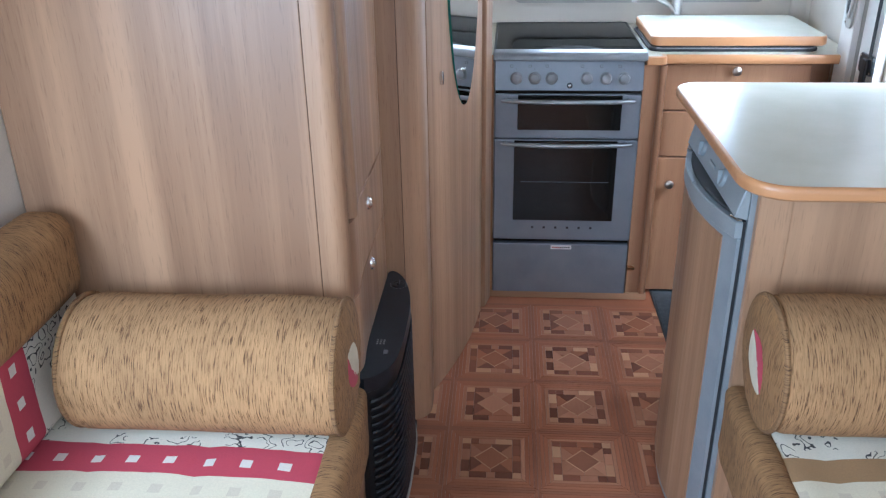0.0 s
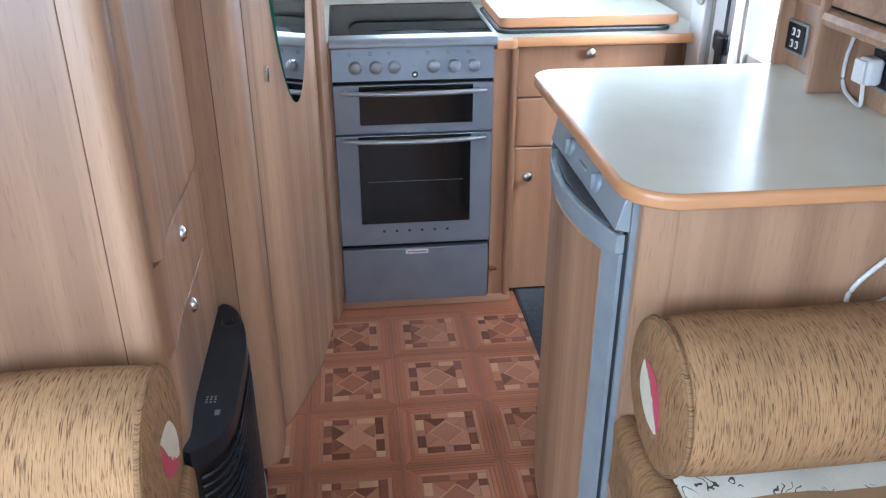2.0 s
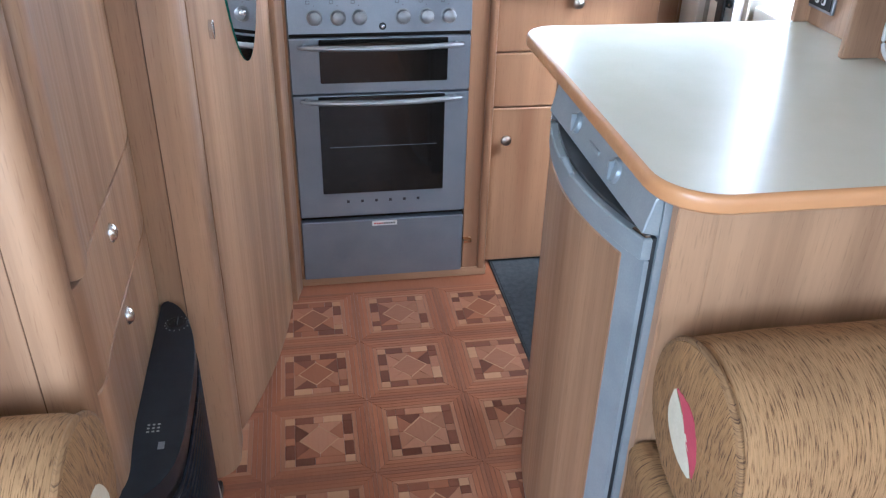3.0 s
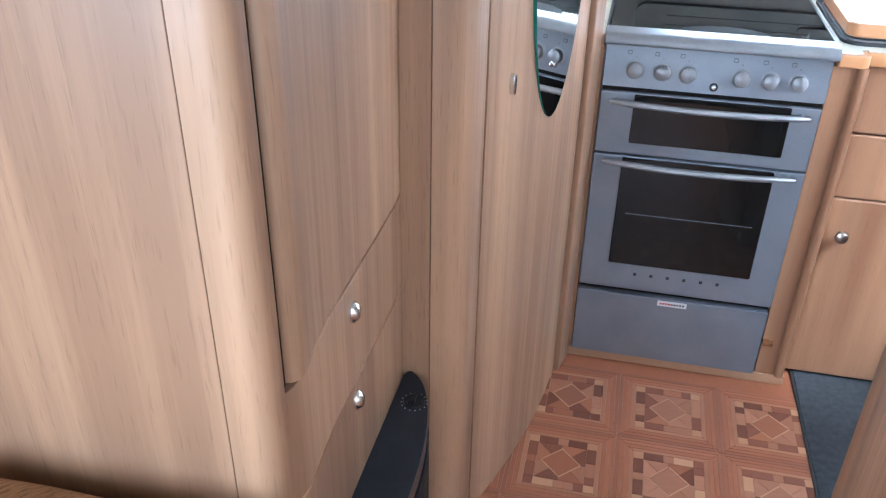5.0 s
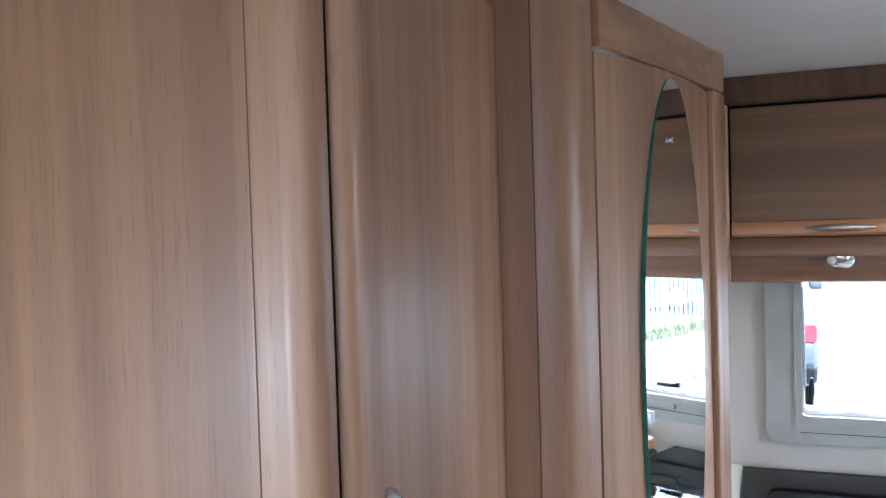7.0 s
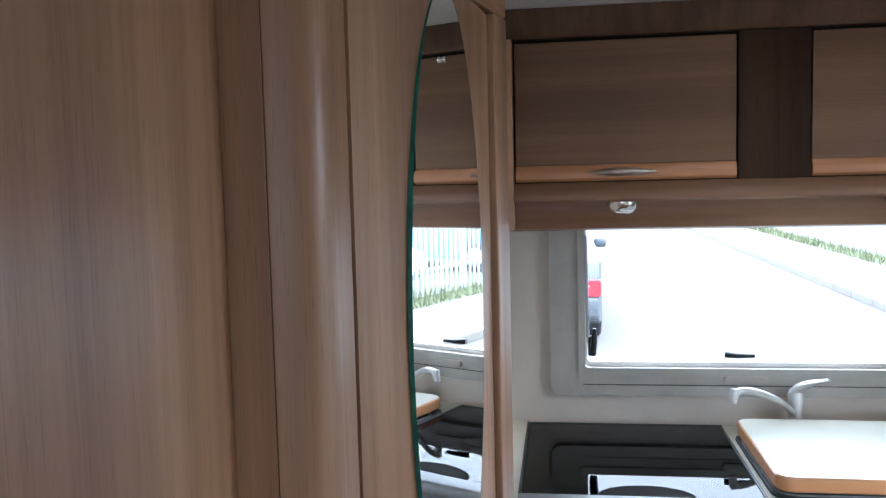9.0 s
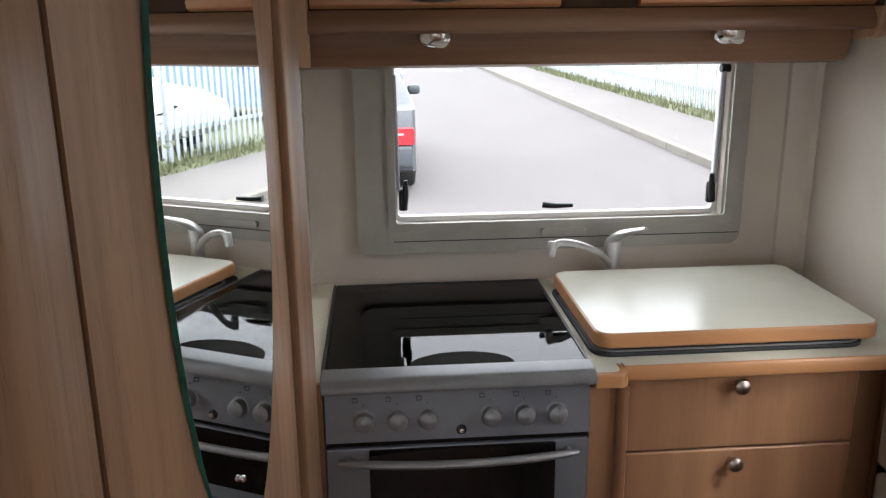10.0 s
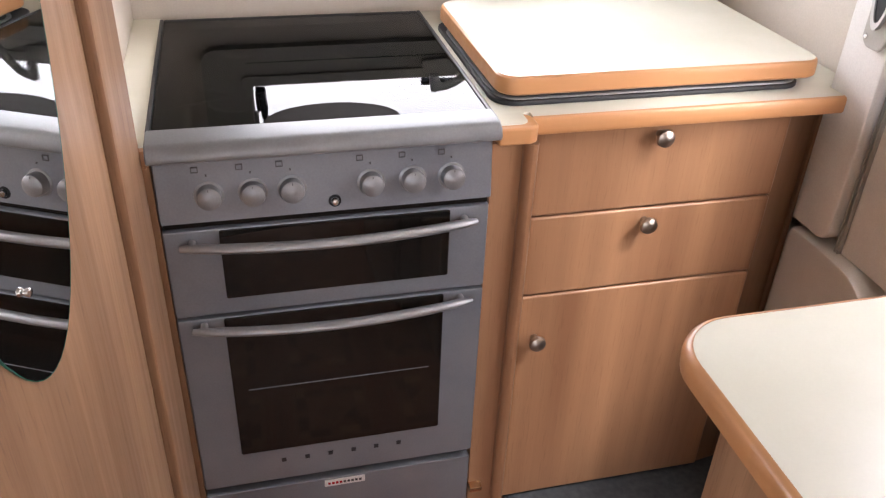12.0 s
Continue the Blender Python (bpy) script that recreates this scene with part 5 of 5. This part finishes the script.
for i in range(3200):
    x, y = rg.uniform(6.2, 6.95), rg.uniform(-4, 45)
    h, a = rg.uniform(0.05, 0.20) * (1.5 if rg.random() < 0.1 else 1), rg.uniform(0, 6.3)
    dx, dy = 0.02 * math.cos(a), 0.02 * math.sin(a)
    v = [grass.verts.new((x - dx, y - dy, -0.4)), grass.verts.new((x + dx, y + dy, -0.4)), grass.verts.new((x + rg.uniform(-.08, .08), y + rg.uniform(-.08, .08), -0.35 + h))]
    grass.faces.new(v)
solid("grass", grass, grass_mat, "rough grass along the foot of the fence", "grass", "stuff")
solid("verge", b(6.25, 30, -80, 160, -0.559, -0.37), grass_mat, "grass verge under the fence", "verge", "structure")

fence = thing("fence", "pale galvanised steel palisade fence", "fence", (6.9, 12, -0.4))
pale = bpy.data.meshes.new("pale")
pb_ = bmesh.new()
prism(pb_, [(-0.012, -0.034), (0.012, -0.018), (0.012, 0.018), (-0.012, 0.034), (0.0, 0.0)], "z", 0.05, 2.15)
pb_.to_mesh(pale)
pb_.free()
pale.materials.append(galvanised)
for i in range(280):
    p = new("pale", pale)
    p.parent = fence
    p.location = (0, -9 + i * 0.15, 0)
for rz_ in (0.45, 1.75):
    part("rail", b(6.915, 6.955, -2, 45, -0.4 + rz_, -0.34 + rz_), galvanised, fence)
for i in range(16):
    part("post", b(6.96, 7.06, 0.0 + i * 2.75, 0.1 + i * 2.75, -0.4, 1.75), galvanised, fence)


def car(name, label, paint, place, rz, lamps=True):
    c = thing(name, label, "car", place, rz)
    m = c.matrix_basis.copy()
    side = [(-2.2, 0.32), (-2.24, 0.55), (-2.2, 0.82), (-2.1, 1.0), (-1.75, 1.05), (-1.15, 1.42), (-0.5, 1.47), (0.15, 1.43), (0.85, 1.02), (1.75, 0.90), (2.2, 0.72), (2.25, 0.4), (2.1, 0.28), (-2.0, 0.26)]
    bm = bmesh.new()
    rows = []
    for x, k in ((-0.90, 0.93), (-0.86, 0.985), (-0.7, 1.0), (0.7, 1.0), (0.86, 0.985), (0.90, 0.93)):
        rows.append([bm.verts.new((x * (0.80 if z > 1.1 else 1.0), y * k, z if z < 1.1 else z * (0.99 if abs(x) > 0.8 else 1.0))) for y, z in side])
    n = len(side)
    for p, q in zip(rows, rows[1:]):
        for i in range(n):
            bm.faces.new((p[i], p[(i + 1) % n], q[(i + 1) % n], q[i]))
    bm.faces.new(rows[0])
    bm.faces.new(rows[-1])
    bmesh.ops.recalc_face_normals(bm, faces=bm.faces)
    bm.transform(m)
    part("body", bm, paint, c)

    def put(nm, bmx, mt, parent=c, lbl=""):
        bmx.transform(m)
        return part(nm, bmx, mt, parent, lbl)
    put("rear_window", prism(bmesh.new(), [(-1.70, 1.085), (-1.20, 1.405), (-1.215, 1.425), (-1.72, 1.10)], "x", -0.60, 0.60), car_window)
    for s in (-1, 1):
        put("side_window", prism(bmesh.new(), [(-1.35, 1.08), (-1.0, 1.36), (0.1, 1.36), (0.65, 1.06)], "x", s * 0.74, s * 0.80), car_window)
        lampm = put("tail_lamp", prism(bmesh.new(), round_rect(0.42 * s if s > 0 else -0.88, 0.88 if s > 0 else -0.42, 0.62, 0.82, 0.03, 4), "y", -2.26, -2.05, 0.01, 1), tail_red if lamps else car_white)
        put("lamp_strip", b(s * 0.5 - 0.1, s * 0.5 + 0.25, -2.268, -2.255, 0.74, 0.755) if s > 0 else b(-0.75, -0.4, -2.268, -2.255, 0.74, 0.755), print_white, lampm)
        put("reflector", b(s * 0.68 - 0.12, s * 0.68 + 0.12, -2.25, -2.2, 0.5, 0.54), tail_red)
        put("door_mirror", b(s * 1.0 - 0.09, s * 1.0 + 0.09, 0.35, 0.47, 0.98, 1.12, bevel=0.04), paint)
        for y in (-1.38, 1.38):
            w = put("wheel", lathe(bmesh.new(), [(0.20, 0), (0.31, 0.01), (0.335, 0.04), (0.335, 0.18), (0.31, 0.21), (0.20, 0.22)], (s * 0.92 - (0.22 if s > 0 else 0), y, 0.335), (1, 0, 0), 28), rubber)
            put("rim", lathe(bmesh.new(), [(0.20, 0), (0.19, 0.012), (0.05, 0.02), (0.01, 0.022)], (s * 0.915, y, 0.335), (s, 0, 0), 20), alu, w)
    put("bumper", b(-0.86, 0.86, -2.29, -2.12, 0.36, 0.62, bevel=0.05), paint)
    put("number_plate", b(-0.26, 0.26, -2.275, -2.255, 0.66, 0.77), print_white)
    return c


car("parked_car", "dark grey saloon car parked ahead on the road", car_paint, (-0.58, 10.35, -0.45), 0)
car("parked_car", "white car parked behind the palisade fence", car_white, (9.2, 9.0, -0.37), 90, False)
car("parked_car", "blue car parked behind the palisade fence", car_blue, (9.4, 14.0, -0.37), 90, False)
car("parked_car", "white car parked behind the palisade fence", car_white, (9.3, 4.4, -0.37), 90, False)
bush = thing("bush", "small green shrub growing by the fence", "shrub", (6.6, 6.8, -0.4))
lv = bmesh.new()
for i in range(700):
    d = Vector((rg.gauss(0, 0.22), rg.gauss(0, 0.45), abs(rg.gauss(0.35, 0.28))))
    a = rg.uniform(0, 6.3)
    u = Vector((math.cos(a), math.sin(a), rg.uniform(-0.6, 0.6))) * rg.uniform(0.03, 0.07)
    w = Vector((-u.y, u.x, rg.uniform(-0.03, 0.03))) * 0.5
    p = Vector((6.6, 6.8, -0.4)) + d
    lv.faces.new([lv.verts.new(p + q) for q in (-u, w, u, -w)])
part("leaves", lv, grass_mat, bush)
for i in range(5):
    part("stem", tube(bmesh.new(), [(6.6, 6.8, -0.42), (6.6 + rg.uniform(-.2, .2), 6.8 + rg.uniform(-.5, .5), 0.25)], [0.02, 0.006], 6), oak_shade, bush)

# ---- floor motifs ----
STEP = 0.2515


def motif(seed):
    """One printed parquet square: border strips, pale frame, mosaic ring and diamond."""
    r = random.Random(seed)
    bm = bmesh.new()

    def poly(pts, mat, z=0.0):
        g = 0.0004
        cx, cy = sum(p[0] for p in pts) / len(pts), sum(p[1] for p in pts) / len(pts)
        sh = [(x - math.copysign(g, x - cx) if abs(x - cx) > 1e-6 else x, y - math.copysign(g, y - cy) if abs(y - cy) > 1e-6 else y) for x, y in pts]
        lo = [bm.verts.new((x, y, -0.003)) for x, y in pts]
        hi = [bm.verts.new((x, y, z)) for x, y in sh]
        fs = [bm.faces.new(hi)] + [bm.faces.new((lo[i], lo[(i + 1) % len(pts)], hi[(i + 1) % len(pts)], hi[i])) for i in range(len(pts))]
        for f in fs:
            f.material_index = mat
    H, F, G = STEP / 2, 0.0925, 0.082
    n = 7
    w = 2 * G / n
    Q, D, L = G - w, 0.044, 0.005
    for k in range(4):
        c, s = (1, 0, -1, 0)[k], (0, 1, 0, -1)[k]

        def t(pts):
            return [(x * c - y * s, x * s + y * c) for x, y in pts]
        m1, m2 = F + (H - F) * 0.36, F + (H - F) * 0.70
        poly(t([(-H, -H), (H, -H), (m2, -m2), (-m2, -m2)]), 5)
        poly(t([(-m2, -m2), (m2, -m2), (m1, -m1), (-m1, -m1)]), 0)
        poly(t([(-m1, -m1), (m1, -m1), (F, -F), (-F, -F)]), 0)
        poly(t([(-F, -F), (F, -F), (G, -G), (-G, -G)]), 1)
        # ring of the field: a pale corner, dark bars beside it, mid tones between
        runs = r.choice(((1, 2, 1, 2), (1, 1, 2, 2), (1, 2, 3), (1, 2, 2, 1)))
        kinds = r.choice(((4, 2, 3, 2), (4, 2, 0, 2), (2, 4, 3, 2), (4, 2, 1, 2)))
        x = -G
        for run, kind in zip(runs, kinds):
            poly(t([(x, -G), (x + run * w, -G), (x + run * w, -Q), (x, -Q)]), kind)
            x += run * w
        # corner triangles round the diamond, and its pale outline
        tone = r.choice(((2, 3), (3, 3), (3, 1), (0, 2), (3, 0), (2, 1)))
        poly(t([(-Q, -Q), (0, -Q), (0, -D - L), (-(D + L) / 2, -(D + L) / 2)]), tone[0])
        poly(t([(-Q, -Q), (-(D + L) / 2, -(D + L) / 2), (-D - L, 0), (-Q, 0)]), tone[1])
        poly(t([(0, -D - L), (0, -D), (-D, 0), (-D - L, 0)]), 4)
    poly([(0, -D), (D, 0), (0, D), (-D, 0)], r.choice((3, 0, 5)))
    me = bpy.data.meshes.new("floor_tile")
    bm.to_mesh(me)
    bm.free()
    for m in (pq_border, pq_frame, pq_dark, pq_light, pq_cream, pq_grey):
        me.materials.append(m)
    return me


tiles = [motif(s) for s in range(12)]
rt = random.Random(11)
for i in range(-2, 2):
    for j in range(0, 16):
        x, y = 0.024 + i * STEP, -0.170 - j * STEP
        if (x - STEP / 2 > 0.36 and y > -0.6) or x < -0.75:
            continue
        tl = new("floor_tile", tiles[rt.randrange(12)])
        tl.parent = FLOOR
        tl.location = (x, y, 0)
        tl.rotation_euler = (0, 0, rt.randrange(4) * math.pi / 2)
